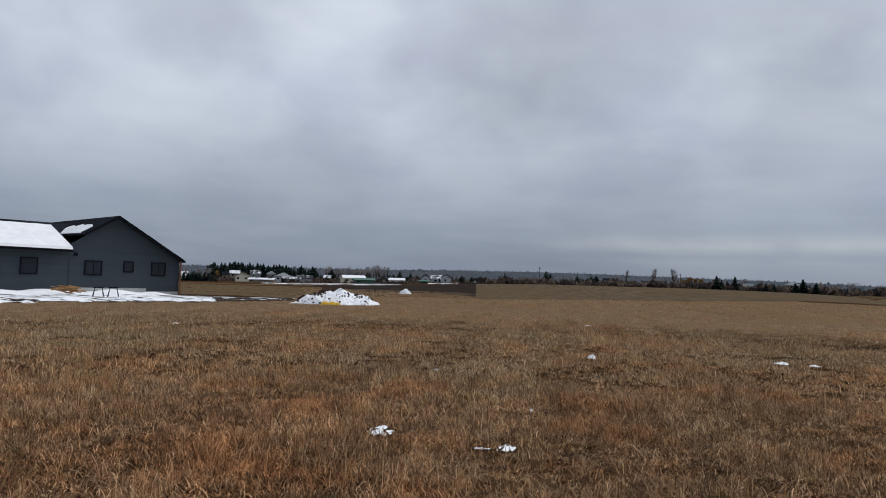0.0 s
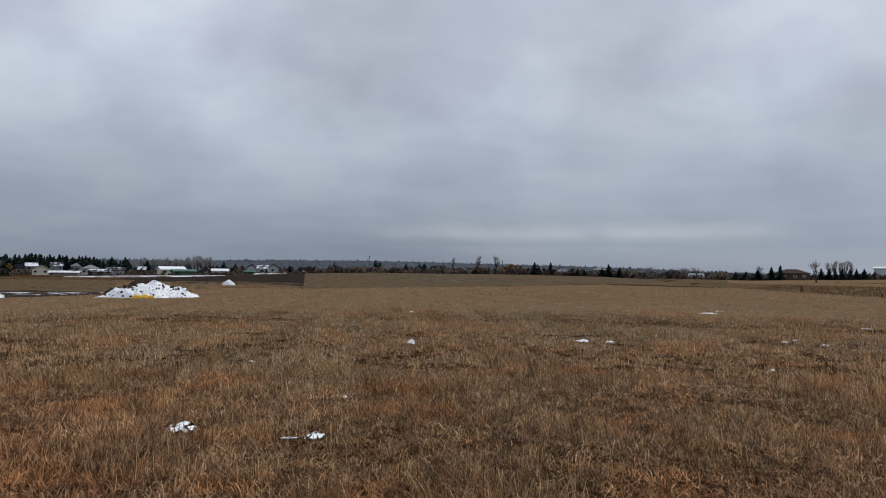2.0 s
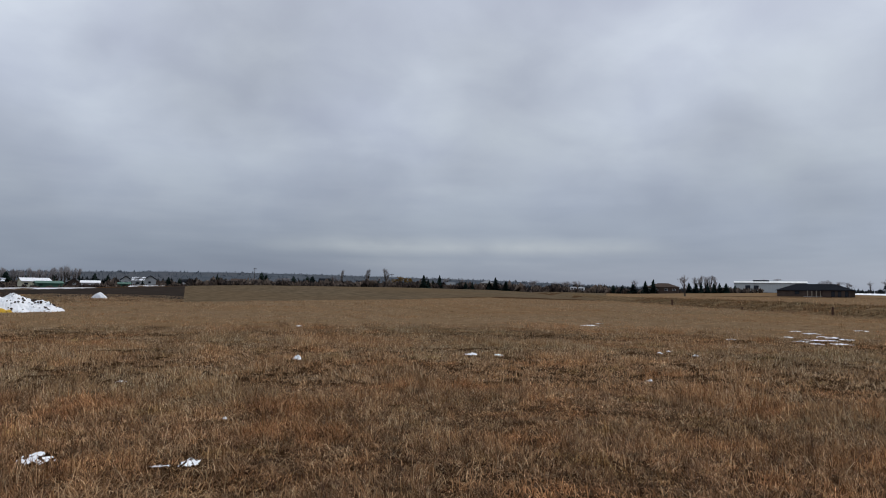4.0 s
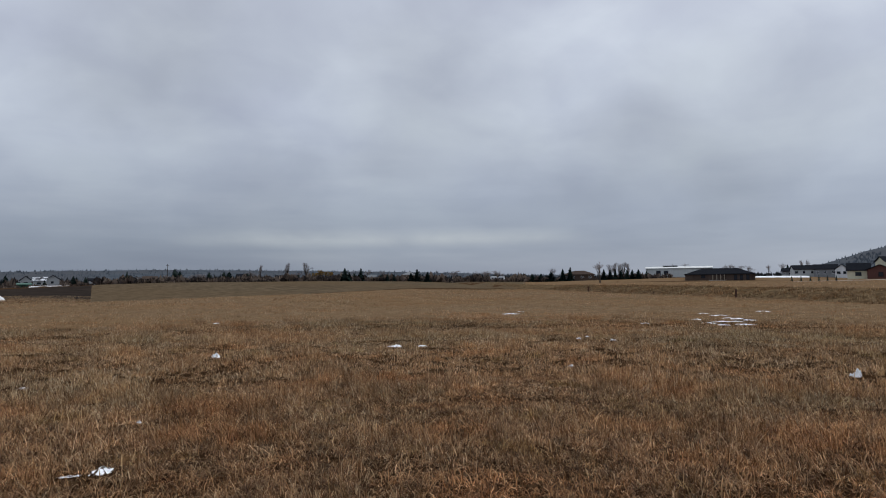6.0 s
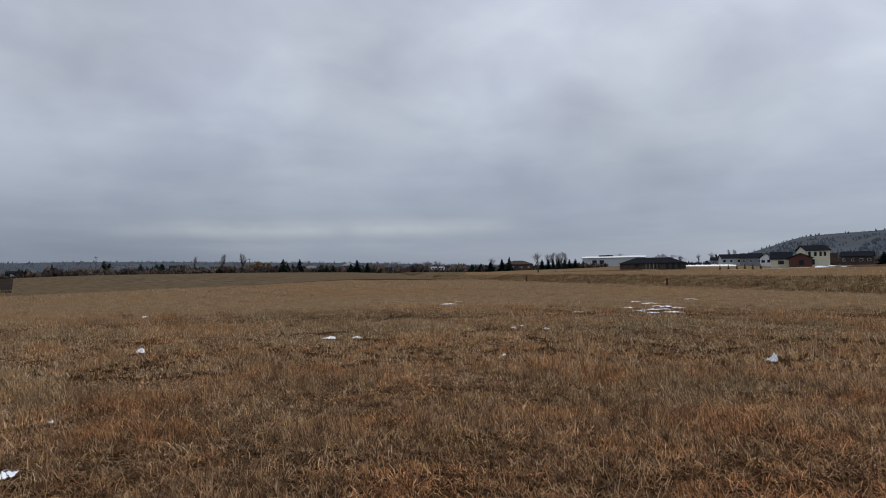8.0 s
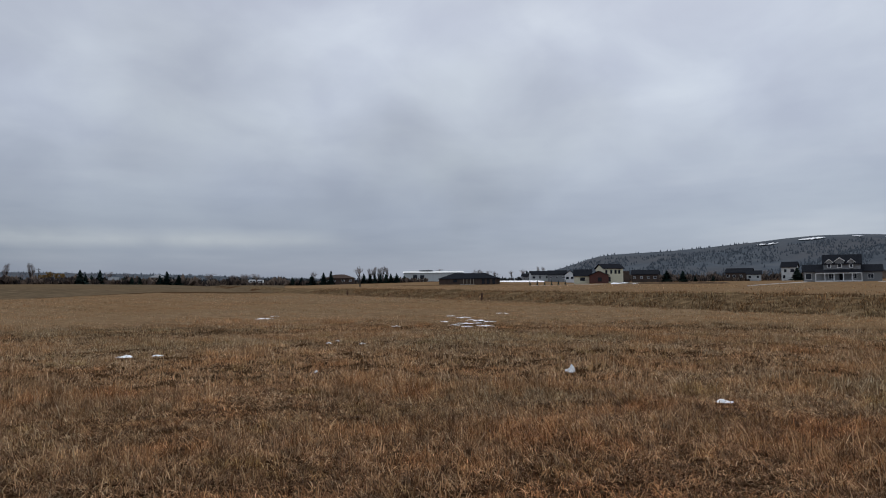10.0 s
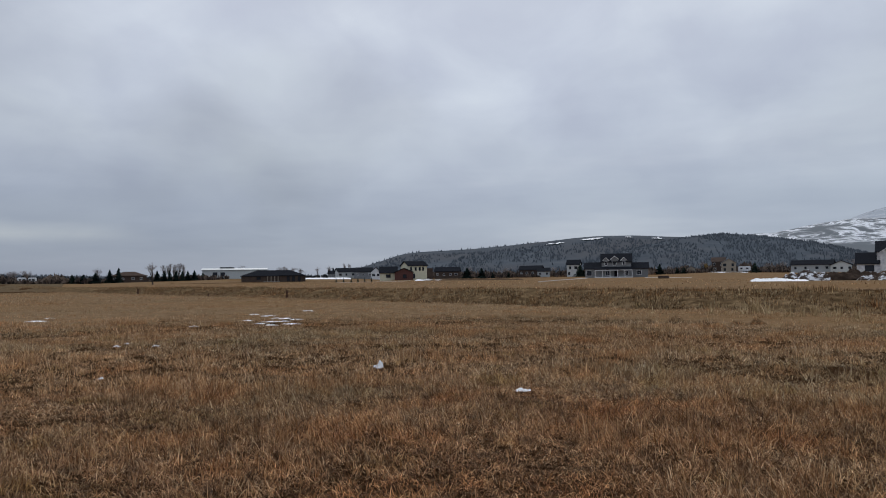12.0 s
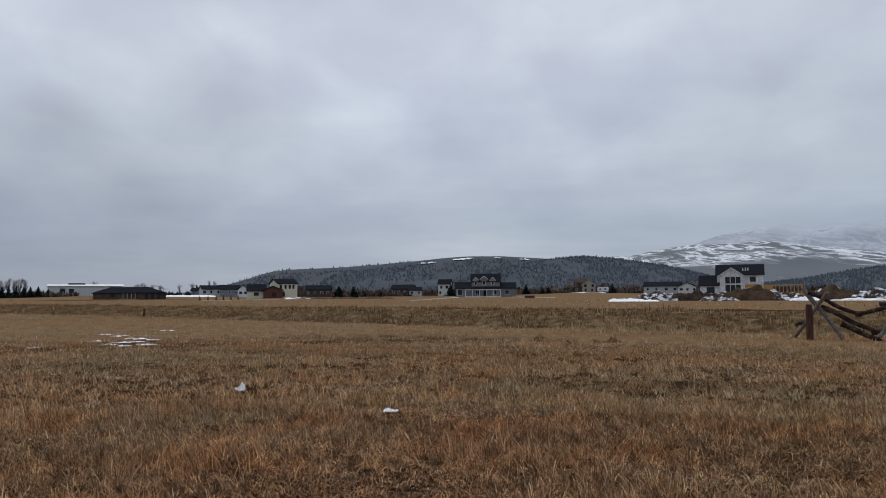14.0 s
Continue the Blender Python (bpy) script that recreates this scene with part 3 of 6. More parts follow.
def land():
    azs = [-180 + 6 * i for i in range(22)] + [-48 + 0.8 * i for i in range(int(172 / 0.8))] + [124 + 6 * i for i in range(10)]
    rs = [0.0] + [1.2 * 1.08 ** i for i in range(36)] + [19.0 * 1.02 ** i for i in range(110)] + [166 * 1.07 ** i for i in range(50)] + [4700.0]
    verts, faces, n = [], [], len(azs)
    for r in rs:
        for a in azs:
            p = bearing(a, r)
            verts.append((p.x, p.y, ground(p.x, p.y) if r < 900 else ground(p.x, p.y) * 900 / r))
    for i in range(len(rs) - 1):
        for k in range(n):
            q = (k + 1) % n
            faces.append((i * n + k, i * n + q, (i + 1) * n + q, (i + 1) * n + k))
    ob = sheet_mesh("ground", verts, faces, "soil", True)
    tagged(ob, "wide flat field of dry brown matted grass", "ground", kind="structure")


land()


def overlay(name, az0, az1, inner, outer, mat, label, category, dz=0.06, thick=0.0, rag=0.0, na=60, nr=14, kind="structure", seed=0.0):
    """A sheet that lies on the land between two distances, with a ragged rim and a little thickness."""
    verts, faces = [], []
    for i in range(na + 1):
        a = az0 + (az1 - az0) * i / na
        for j in range(nr + 1):
            v = j / nr
            r0, r1 = along(a, inner), along(a, outer)
            wob = rag * noise.noise((a * 0.9, seed, 0.0)) + 0.5 * rag * noise.noise((a * 3.1, seed, 3.0))
            r = r0 + (r1 - r0) * v + wob * (1 - v) + rag * noise.noise((a * 0.8, seed, 9.0)) * v
            rim = min(1.0, 5 * min(v, 1 - v), 5 * min(i, na - i) / na * 3)
            p = bearing(a, r)
            lift = dz + thick * rim * (0.6 + 0.8 * noise.noise((p.x * 0.35, p.y * 0.35, seed)))
            verts.append((p.x, p.y, ground(p.x, p.y) + (lift if rim > 0 else -0.05)))
    w = nr + 1
    for i in range(na):
        for j in range(nr):
            faces.append((i * w + j, i * w + j + 1, (i + 1) * w + j + 1, (i + 1) * w + j))
    return tagged(sheet_mesh(name, verts, faces, mat, True), label, category, kind=kind)


for k, (r0, r1) in enumerate(((70, 78), (96, 112), (140, 152), (180, 200))):
    overlay("mown_strip", -24, -8.5 - 0.6 * k, [(-24, r0 + 14), (-8.5, r0)], [(-24, r1 + 16), (-8.5, r1)], "bankturf", "darker strip of rough grass in a meadow", "field", 0.08, 0.04, 3.0, seed=20.0 + k)
overlay("ploughed_field", -13, 2.95, [(-13, 190), (-9, 150), (-6.5, 104), (2.95, 112)], [(-13, 165), (-6, 215), (2.95, 250)], "plough", "dark freshly ploughed soil below a village", "field", 0.05)
overlay("pasture", 36, 113, [(36, 207), (43, 133), (52, 92), (62, 70), (75, 55.7), (89, 47.8), (102, 44.3), (113, 43.3)], [(36, 330), (113, 330)], "pasture", "flat tan pasture beyond the ditch", "field", 0.03, na=150, nr=50)
# paler colour stands in for lit grass tips seen at a low angle
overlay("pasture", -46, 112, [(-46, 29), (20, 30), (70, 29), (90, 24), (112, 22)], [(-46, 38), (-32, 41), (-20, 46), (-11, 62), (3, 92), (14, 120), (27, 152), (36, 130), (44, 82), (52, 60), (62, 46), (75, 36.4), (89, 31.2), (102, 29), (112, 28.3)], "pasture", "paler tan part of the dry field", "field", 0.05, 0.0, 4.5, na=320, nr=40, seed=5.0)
overlay("stubble_field", 2.6, 36.5, [(2.6, 90), (14, 116), (27, 146), (36.5, 150)], [(2.6, 320), (36.5, 420)], "stubble", "brown harvested field rising to a low crest", "field", 0.09)
overlay("meadow", -34, -6.5, [(-34, 75), (-20, 66), (-12, 60), (-6.5, 60)], [(-34, 250), (-6.5, 118)], "stubble", "brown mown meadow behind the building plot", "field", 0.04)
overlay("snow_strip", -14.6, -3.2, [(-14.6, 230), (-9, 205), (-3.2, 215)], [(-14.6, 262), (-9, 255), (-3.2, 225)], "brokensnow", "long strip of thin snow along the meadow", "snow", 0.12, 0.1, 6, kind="")
overlay("building_plot", -48, -11.5, [(-48, 37), (-32, 40.5), (-20, 45), (-11.5, 52)], [(-48, 66), (-20, 66), (-11.5, 57)], "mud", "churned wet mud round a new house", "ground", 0.05, 0.05, 2.0)
overlay("snow_sheet", -48, -20.6, [(-48, 50), (-24, 53.5), (-20.6, 57)], [(-48, 59), (-24, 60.5), (-20.6, 61)], "snow", "bank of white snow against the house wall", "snow", 0.08, 0.42, 1.0, kind="", seed=2.0)
overlay("muddy_snow", -48, -17.6, [(-48, 39), (-32, 41.5), (-17.6, 48)], [(-48, 52), (-24, 55), (-17.6, 57)], "snowdirt", "thin trampled snow streaked with mud", "snow", 0.10, 0.2, 1.4, kind="", seed=5.0)
overlay("muddy_snow", -18.5, -11.8, [(-18.5, 51), (-11.8, 53.5)], [(-18.5, 58), (-11.8, 57)], "mudsnow", "thin trampled snow streaked with mud", "snow", 0.10, 0.1, 1.0, kind="", seed=8.0)


# ---- hills and mountains ----
def hill_point(skyline, d, deep, rough, seed, a, v):
    el = sum(along(a + o, skyline) for o in (-0.6, -0.3, 0, 0.3, 0.6)) / 5
    top = 1.6 + d * math.tan(radians(el))
    r = d * (1 - deep) + d * deep * 1.35 * v
    shape = step(0, 0.74, v) if v < 0.74 else 1 - step(0.74, 1.15, v)
    p = bearing(a, r)
    rel = noise.fractal((p.x * 0.004, p.y * 0.004, seed), 1.0, 2.1, 5)
    p.z = top * (0.86 * shape + 0.14 * shape * shape) * (r / d if v < 0.74 else 1) + rough * top * rel * shape * (1.0 if v < 0.66 else 0.35)
    return p


def hill_patch(name, hill, a0, a1, v0, v1, na, nr, mat, label, category, lift=0.0, kind="structure", rag=0.0):
    verts = []
    for i in range(na + 1):
        a = a0 + (a1 - a0) * i / na
        for j in range(nr + 1):
            v = v0 + (v1 - v0) * j / nr
            v += rag * (noise.noise((a * 2.3, j * 0.7, 1.0)) + 0.6 * noise.noise((a * 6.1, j * 0.7, 2.0))) * math.sin(math.pi * i / na)
            if rag:
                v = (v0 + v1) / 2 + (v - (v0 + v1) / 2) * math.sin(math.pi * i / na) ** 0.5
            p = hill_point(*hill, a, v)
            p.z += lift
            verts.append(p)
    w = nr + 1
    faces = [(i * w + j, i * w + j + 1, (i + 1) * w + j + 1, (i + 1) * w + j) for i in range(na) for j in range(nr)]
    return tagged(sheet_mesh(name, verts, faces, mat, True), label, category, kind=kind)


def hill_trees(hill, spots, rng, name, label, low=6, high=13):
    """Small pointed trees standing on a hill; far off and uncounted, in one mesh."""
    verts, faces = [], []
    for a, v in spots:
        p = hill_point(*hill, a, v)
        h = rng.uniform(low, high)
        r = h * rng.uniform(0.28, 0.45)
        base, k0 = len(verts), rng.uniform(0, 6)
        verts += [(p.x + r * math.cos(k0 + k * 1.57), p.y + r * math.sin(k0 + k * 1.57), p.z - 2) for k in range(4)]
        verts += [(p.x + 0.5 * r * math.cos(k0 + k * 1.57), p.y + 0.5 * r * math.sin(k0 + k * 1.57), p.z + 0.5 * h * rng.uniform(0.8, 1.2)) for k in range(4)]
        verts.append((p.x, p.y, p.z + h))
        for k in range(4):
            q = (k + 1) % 4
            faces += [(base + k, base + q, base + 4 + q, base + 4 + k), (base + 4 + k, base + 4 + q, base + 8)]
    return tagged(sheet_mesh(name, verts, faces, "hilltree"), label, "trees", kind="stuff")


HILL_WEST = ([(-60, 0.7), (-20, 0.9), (-6, 1.0), (4.5, 1.2), (10, 1.16), (18.7, 1.03), (30, 0.78), (36, 0.5), (46, 0.25)], 2200, 0.3, 0.10, 1.0)
HILL_LONG = ([(56.0, 0.2), (58.1, 0.95), (60, 1.5), (61.5, 2.0), (63.3, 2.18), (67, 2.32), (71, 2.64), (75, 3.05), (77.6, 3.2), (81, 3.18), (84, 2.95), (88, 2.7), (96, 1.6)], 2000, 0.4, 0.05, 2.0)
HILL_WOODED = ([(74, 0.4), (79, 1.9), (83.6, 2.86), (86, 3.1), (87.3, 3.12), (90, 2.8), (93.3, 2.22), (97, 1.2), (101, 0.4)], 1600, 0.35, 0.06, 3.0)
HILL_SIDE = ([(96, 0.3), (99, 0.6), (102, 0.98), (105.7, 1.58), (108, 1.85), (113, 2.3), (124, 1.6)], 1500, 0.35, 0.06, 4.0)
MOUNTAIN = ([(84, 2.3), (88, 2.95), (90.5, 3.1), (93, 3.5), (95.6, 3.85), (98, 3.75), (101, 3.85), (104, 3.3), (107.5, 2.85), (112, 2.5), (125, 2.0)], 3200, 0.45, 0.10, 5.0)
MOUNTAIN_BACK = ([(92, 2.0), (94.5, 3.3), (97, 4.5), (101, 5.2), (106, 5.5), (112, 5.8), (125, 5.0)], 4400, 0.3, 0.14, 8.0)
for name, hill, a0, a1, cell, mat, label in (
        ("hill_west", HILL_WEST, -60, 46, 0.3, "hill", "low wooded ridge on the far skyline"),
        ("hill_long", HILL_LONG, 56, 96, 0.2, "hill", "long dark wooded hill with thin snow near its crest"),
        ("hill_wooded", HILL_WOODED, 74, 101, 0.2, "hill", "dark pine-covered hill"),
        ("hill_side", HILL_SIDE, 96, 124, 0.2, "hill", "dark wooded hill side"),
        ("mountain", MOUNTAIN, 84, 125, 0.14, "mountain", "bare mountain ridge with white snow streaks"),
        ("mountain", MOUNTAIN_BACK, 90, 125, 0.2, "farmountain", "haze-toned snowy mountain whose top fades out like cloud")):
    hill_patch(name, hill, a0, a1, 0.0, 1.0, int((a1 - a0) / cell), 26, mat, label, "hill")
hr = random.Random(5)
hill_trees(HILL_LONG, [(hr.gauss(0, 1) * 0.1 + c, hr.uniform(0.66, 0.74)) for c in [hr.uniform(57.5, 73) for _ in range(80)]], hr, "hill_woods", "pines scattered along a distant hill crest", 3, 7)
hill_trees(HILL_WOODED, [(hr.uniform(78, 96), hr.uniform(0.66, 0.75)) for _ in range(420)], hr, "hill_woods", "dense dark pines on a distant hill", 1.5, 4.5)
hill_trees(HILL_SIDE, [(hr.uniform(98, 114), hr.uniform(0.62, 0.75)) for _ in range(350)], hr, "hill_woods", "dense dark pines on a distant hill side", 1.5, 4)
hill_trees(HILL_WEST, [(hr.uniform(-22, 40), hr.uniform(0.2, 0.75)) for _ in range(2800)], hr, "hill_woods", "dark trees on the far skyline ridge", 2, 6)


def wooded(hill, a0, a1, v0, v1, n, seed, thin):
    """Spots for trees on a slope, gathered in stands."""
    spots = []
    while len(spots) < n:
        a, v = hr.uniform(a0, a1), hr.uniform(v0, v1)
        if noise.noise((a * 0.35, v * 5, seed)) + 0.6 * noise.noise((a * 1.3, v * 14, seed)) > thin + hr.uniform(-0.25, 0.25):
            spots.append((a, v))
    return spots


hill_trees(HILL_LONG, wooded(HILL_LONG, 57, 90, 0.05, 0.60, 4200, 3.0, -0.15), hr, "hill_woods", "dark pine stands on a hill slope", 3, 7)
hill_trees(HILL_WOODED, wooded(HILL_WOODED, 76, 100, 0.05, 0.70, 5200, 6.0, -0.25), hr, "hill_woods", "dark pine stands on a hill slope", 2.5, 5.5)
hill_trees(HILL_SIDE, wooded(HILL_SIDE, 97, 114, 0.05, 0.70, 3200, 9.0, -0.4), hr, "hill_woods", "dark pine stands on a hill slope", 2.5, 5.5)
for a0, a1, v0, v1 in ((73.4, 74.9, 0.585, 0.605), (76.2, 78.0, 0.615, 0.64), (79.6, 80.4, 0.64, 0.65), (81.6, 82.8, 0.63, 0.645)):
    hill_patch("snow_streak", HILL_LONG, a0, a1, v0, v1, 24, 5, "snow", "thin snow streak below the hill crest", "snow", 3.0, "", 0.03)


# ---- buildings ----
def roof_part(bm, x0, x1, y0, y1, ze, zr, axis, over=0.45, t=0.22):
    """Roof shell over a block: gable along x or y, or hipped, with eaves and thickness."""
    x0, x1, y0, y1 = x0 - over, x1 + over, y0 - over, y1 + over
    cx, cy = (x0 + x1) / 2, (y0 + y1) / 2
    if axis == "x":
        ridge = ((x0, cy), (x1, cy))
    elif axis == "y":
        ridge = ((cx, y0), (cx, y1))
    else:
        h = min(x1 - x0, y1 - y0) / 2
        ridge = ((x0 + h, cy), (x1 - h, cy)) if x1 - x0 >= y1 - y0 else ((cx, y0 + h), (cx, y1 - h))
    for dz in (t, 0.0):
        c = [(x0, y0, ze + dz), (x1, y0, ze + dz), (x1, y1, ze + dz), (x0, y1, ze + dz)]
        p, q = [(*k, zr + dz) for k in ridge]
        if axis == "y" or (axis == "hip" and x1 - x0 < y1 - y0):
            faces = [(c[0], p, q, c[3]), (c[1], c[2], q, p)]
            if axis == "hip":
                faces += [(c[0], c[1], p), (c[2], c[3], q)]
        else:
            faces = [(c[0], c[1], q, p), (c[3], p, q, c[2])]
            if axis == "hip":
                faces += [(c[0], p, c[3]), (c[1], c[2], q)]
        for f in faces:
            poly(bm, *f)
    rim = [(x0, y0), (x1, y0), (x1, y1), (x0, y1)]
    if axis == "hip":
        loop = [(*k, ze) for k in rim]
    elif axis == "y":
        loop = [(x0, y0, ze), (*ridge[0], zr), (x1, y0, ze), (x1, y1, ze), (*ridge[1], zr), (x0, y1, ze)]
    else:
        loop = [(x0, y0, ze), (x1, y0, ze), (*ridge[1], zr), (x1, y1, ze), (x0, y1, ze), (*ridge[0], zr)]
    for a, b in zip(loop, loop[1:] + loop[:1]):
        poly(bm, a, b, (b[0], b[1], b[2] + t), (a[0], a[1], a[2] + t))
    return bm


def wall_part(bm, x0, x1, y0, y1, z0, ze, zr, axis):
    c = [(x0, y0), (x1, y0), (x1, y1), (x0, y1)]
    cx, cy = (x0 + x1) / 2, (y0 + y1) / 2
    for k in range(4):
        a, b = c[k], c[(k + 1) % 4]
        pts = [(*a, z0), (*b, z0), (*b, ze), (*a, ze)]
        if (axis == "y" and k in (0, 2)) or (axis == "x" and k in (1, 3)):
            pts.insert(3, ((a[0] + b[0]) / 2, (a[1] + b[1]) / 2, zr))
        poly(bm, *pts)
    poly(bm, *[(*k, z0) for k in reversed(c)])
    return bm


def window_part(parent, x, y, z, w, h, mullions=1, frame_mat="trim", face="front", depth=0.09, rail=0.09, name="window"):
    """A window on a front wall (facing local -y) or a right wall: frame ring, glazing bars and a pane."""
    at = Matrix.Translation((x, y, z)) if face == "front" else Matrix.Translation((x, y, z)) @ pose(0, 0, 0, 0, 0, 90)
    holder = part(name, ring(w, h, depth, rail, mullions), frame_mat, parent)
    holder.matrix_basis = at
    pane = part("pane", box(bmesh.new(), -w / 2 + rail / 2, w / 2 - rail / 2, -0.03, 0.01, rail / 2, h - rail / 2), "glass", holder)
    return holder


def ring(w, h, depth, rail, mullions):
    bm = bmesh.new()
    box(bm, -w / 2, w / 2, -depth, 0.02, 0, rail)
    box(bm, -w / 2, w / 2, -depth, 0.02, h - rail, h)
    box(bm, -w / 2, -w / 2 + rail, -depth, 0.02, rail, h - rail)
    box(bm, w / 2 - rail, w / 2, -depth, 0.02, rail, h - rail)
    for k in range(1, mullions + 1):
        x = -w / 2 + w * k / (mullions + 1)
        box(bm, x - rail / 3, x + rail / 3, -depth + 0.02, 0.02, rail, h - rail)
    return bm


def building(name, label, az, d, blocks, windows=(), turn=0.0, group="", dz=-0.15, category="house"):
    """blocks: x0, x1, y0, y1, eave, ridge, axis, wall, roof. windows: x, y, z, w, h, mullions, frame."""
    ob = thing(name, on_ground(az, d, dz, turn), label, category, group)
    for x0, x1, y0, y1, ze, zr, axis, wall, roof in blocks:
        part("wall", wall_part(bmesh.new(), x0, x1, y0, y1, -0.6, ze, zr, axis), wall, ob)
        part("roof", roof_part(bmesh.new(), x0, x1, y0, y1, ze, zr, axis), roof, ob)
    for x, y, z, w, h, mull, frame_mat in windows:
        window_part(ob, x, y, z, w, h, mull, frame_mat)
    return ob

# ---- the new dark house on its plot ----
def gable_profile(bm, profile, y0, y1, z0):
    """Walls under an uneven gable: profile is (x, z) from one eave over the ridge to the other."""
    for y in (y0, y1):
        poly(bm, *[(x, y, z) for x, z in profile], (profile[-1][0], y, z0), (profile[0][0], y, z0))
    for x, z in (profile[0], profile[-1]):
        poly(bm, (x, y0, z0), (x, y1, z0), (x, y1, z), (x, y0, z))
    return bm


def roof_slab(bm, a, b, y0, y1, t=0.16):
    """One sloping roof slab between two (x, z) lines."""
    lo = [(a[0], y0, a[1]), (b[0], y0, b[1]), (b[0], y1, b[1]), (a[0], y1, a[1])]
    hi = [(x, y, z + t) for x, y, z in lo]
    poly(bm, *lo[::-1]), poly(bm, *hi)
    for k in range(4):
        q = (k + 1) % 4
        poly(bm, lo[k], lo[q], hi[q], hi[k])
    return bm


def dark_house():
    ob = thing("house", on_ground(-20.75, 62.0, 0.0, 28.0), "new single-storey house with blue-grey siding and snowy roof", "house")
    # local x runs along the front wall to its far corner at 0, y into the house
    main = [(-8.65, 3.8), (-7.3, 4.72), (-5.3, 6.02), (0.0, 2.95)]
    part("wall", gable_profile(bmesh.new(), main, 0, 16, 0.3), "siding", ob)
    roof = bmesh.new()
    roof_slab(roof, (-7.75, 4.55), (-5.3, 6.05), -0.4, 24)
    roof_slab(roof, (-5.3, 6.05), (0.28, 2.78), -0.4, 24)
    part("roof", roof, "shingle", ob)
    fascia = bmesh.new()
    roof_slab(fascia, (-7.78, 4.52), (-5.3, 6.03), -0.46, -0.38, 0.19)
    roof_slab(fascia, (-5.3, 6.03), (0.3, 2.75), -0.46, -0.38, 0.19)
    part("fascia", fascia, "trim", ob, "black fascia board")
    part("wall", wall_part(bmesh.new(), -26, -8.65, 0.03, 9.6, 0.32, 3.3, 5.2, "x"), "siding", ob)
    part("roof", roof_part(bmesh.new(), -26, -9.1, 0.03, 9.6, 3.25, 5.15, "x", 0.45, 0.14), "shingle", ob)
    part("roof", roof_part(bmesh.new(), -26, -5.6, 1.5, 12.5, 3.2, 5.62, "x", 0.3, 0.14), "shingle", ob, "long dark roof behind the snowy one")
    part("gutter", box(bmesh.new(), -26.3, -8.6, -0.56, -0.42, 3.22, 3.33), "trim", ob, "black eaves gutter")
    snow = bmesh.new()
    n = 60
    rows = []
    for i in range(n + 1):
        x = -26.3 + 17.7 * i / n
        rag = 0.28 * noise.noise((x * 1.3, 0.0, 0.0)) + 0.15 * noise.noise((x * 4.0, 2.0, 0.0))
        rows.append([(x, -0.5 + 4.7 * v + (rag if v > 0.9 else 0), 3.4 + (5.38 - 3.23) * v * 0.874 + (0.16 if 0.02 < v < 0.99 else 0.0)) for v in (0, 0.03, 0.3, 0.6, 0.9, 0.985, 1.0)])
    for p, q in zip(rows, rows[1:]):
        for k in range(6):
            poly(snow, p[k], q[k], q[k + 1], p[k + 1])
    part("roof_snow", snow, "snow", ob, "smooth white snow on the low roof")
    snow = bmesh.new()
    for i in range(30):
        y0, y1 = 0.5 + 0.25 * i, 0.5 + 0.25 * (i + 1)
        w0, w1 = [0.75 + 0.5 * step(0, 2, y) - 0.5 * step(5, 8, y) + 0.3 * noise.noise((y * 1.2, 7.0, 0.0)) for y in (y0, y1)]
        lift = lambda w: 4.55 + 0.16 + 0.07 + w * 0.612
        poly(snow, (-7.73, y0, lift(0)), (-7.73 + w0, y0, lift(w0)), (-7.73 + w1, y1, lift(w1)), (-7.73, y1, lift(0)))
        poly(snow, (-7.73, y0, lift(0) - 0.1), (-7.73, y0, lift(0)), (-7.73, y1, lift(0)), (-7.73, y1, lift(0) - 0.1))
    part("roof_snow", snow, "snow", ob, "leftover snow along the upper eave")
    part("foundation", box(bmesh.new(), -8.0, -2.75, -0.03, 15.9, -0.6, 0.6), "concrete", ob, "bare concrete foundation")
    part("foundation", box(bmesh.new(), -2.75, -0.03, -0.02, 15.9, -0.6, 0.37), "concrete", ob, "bare concrete foundation")
    for x0, x1, z0, z1, m in HOUSE_WINDOWS:
        window_part(ob, (x0 + x1) / 2, 0.0, z0, x1 - x0, z1 - z0, m, "trim", rail=0.09, depth=0.06)
    part("downpipe", box(bmesh.new(), 0.02, 0.13, -0.14, -0.02, 0.0, 2.9), "copper", ob, "rust-brown downpipe")
    part("meter_box", box(bmesh.new(), -8.35, -8.1, -0.1, 0.0, 2.95, 3.2), "trim", ob)
    return ob


# start and end along the wall, sill and head heights, mullions
HOUSE_WINDOWS = [(-2.39, -1.19, 1.62, 2.73, 1), (-4.63, -3.83, 1.84, 2.71, 0), (-7.56, -6.26, 1.54, 2.66, 1), (-11.9, -10.76, 1.5, 2.72, 0)]
dark_house()


def sawhorse(az, d, turn):
    ob = thing("sawhorse", on_ground(az, d, 0.13, turn), "black folding sawhorse standing on thin snow", "sawhorse", "sawhorses by the house")
    part("beam", box(bmesh.new(), -0.27, 0.27, -0.05, 0.05, 0.62, 0.70), "trim", ob)
    for x in (-0.2, 0.2):
        for y in (-0.28, 0.28):
            bm = bmesh.new()
            bar(bm, (x, y * 0.1, 0.64), (x + 0.14 * (1 if x > 0 else -1), y, -0.05), 0.024, n=4)
            part("leg", bm, "trim", ob)


sawhorse(-26.25, 48.6, 6)
sawhorse(-25.25, 48.9, -5)


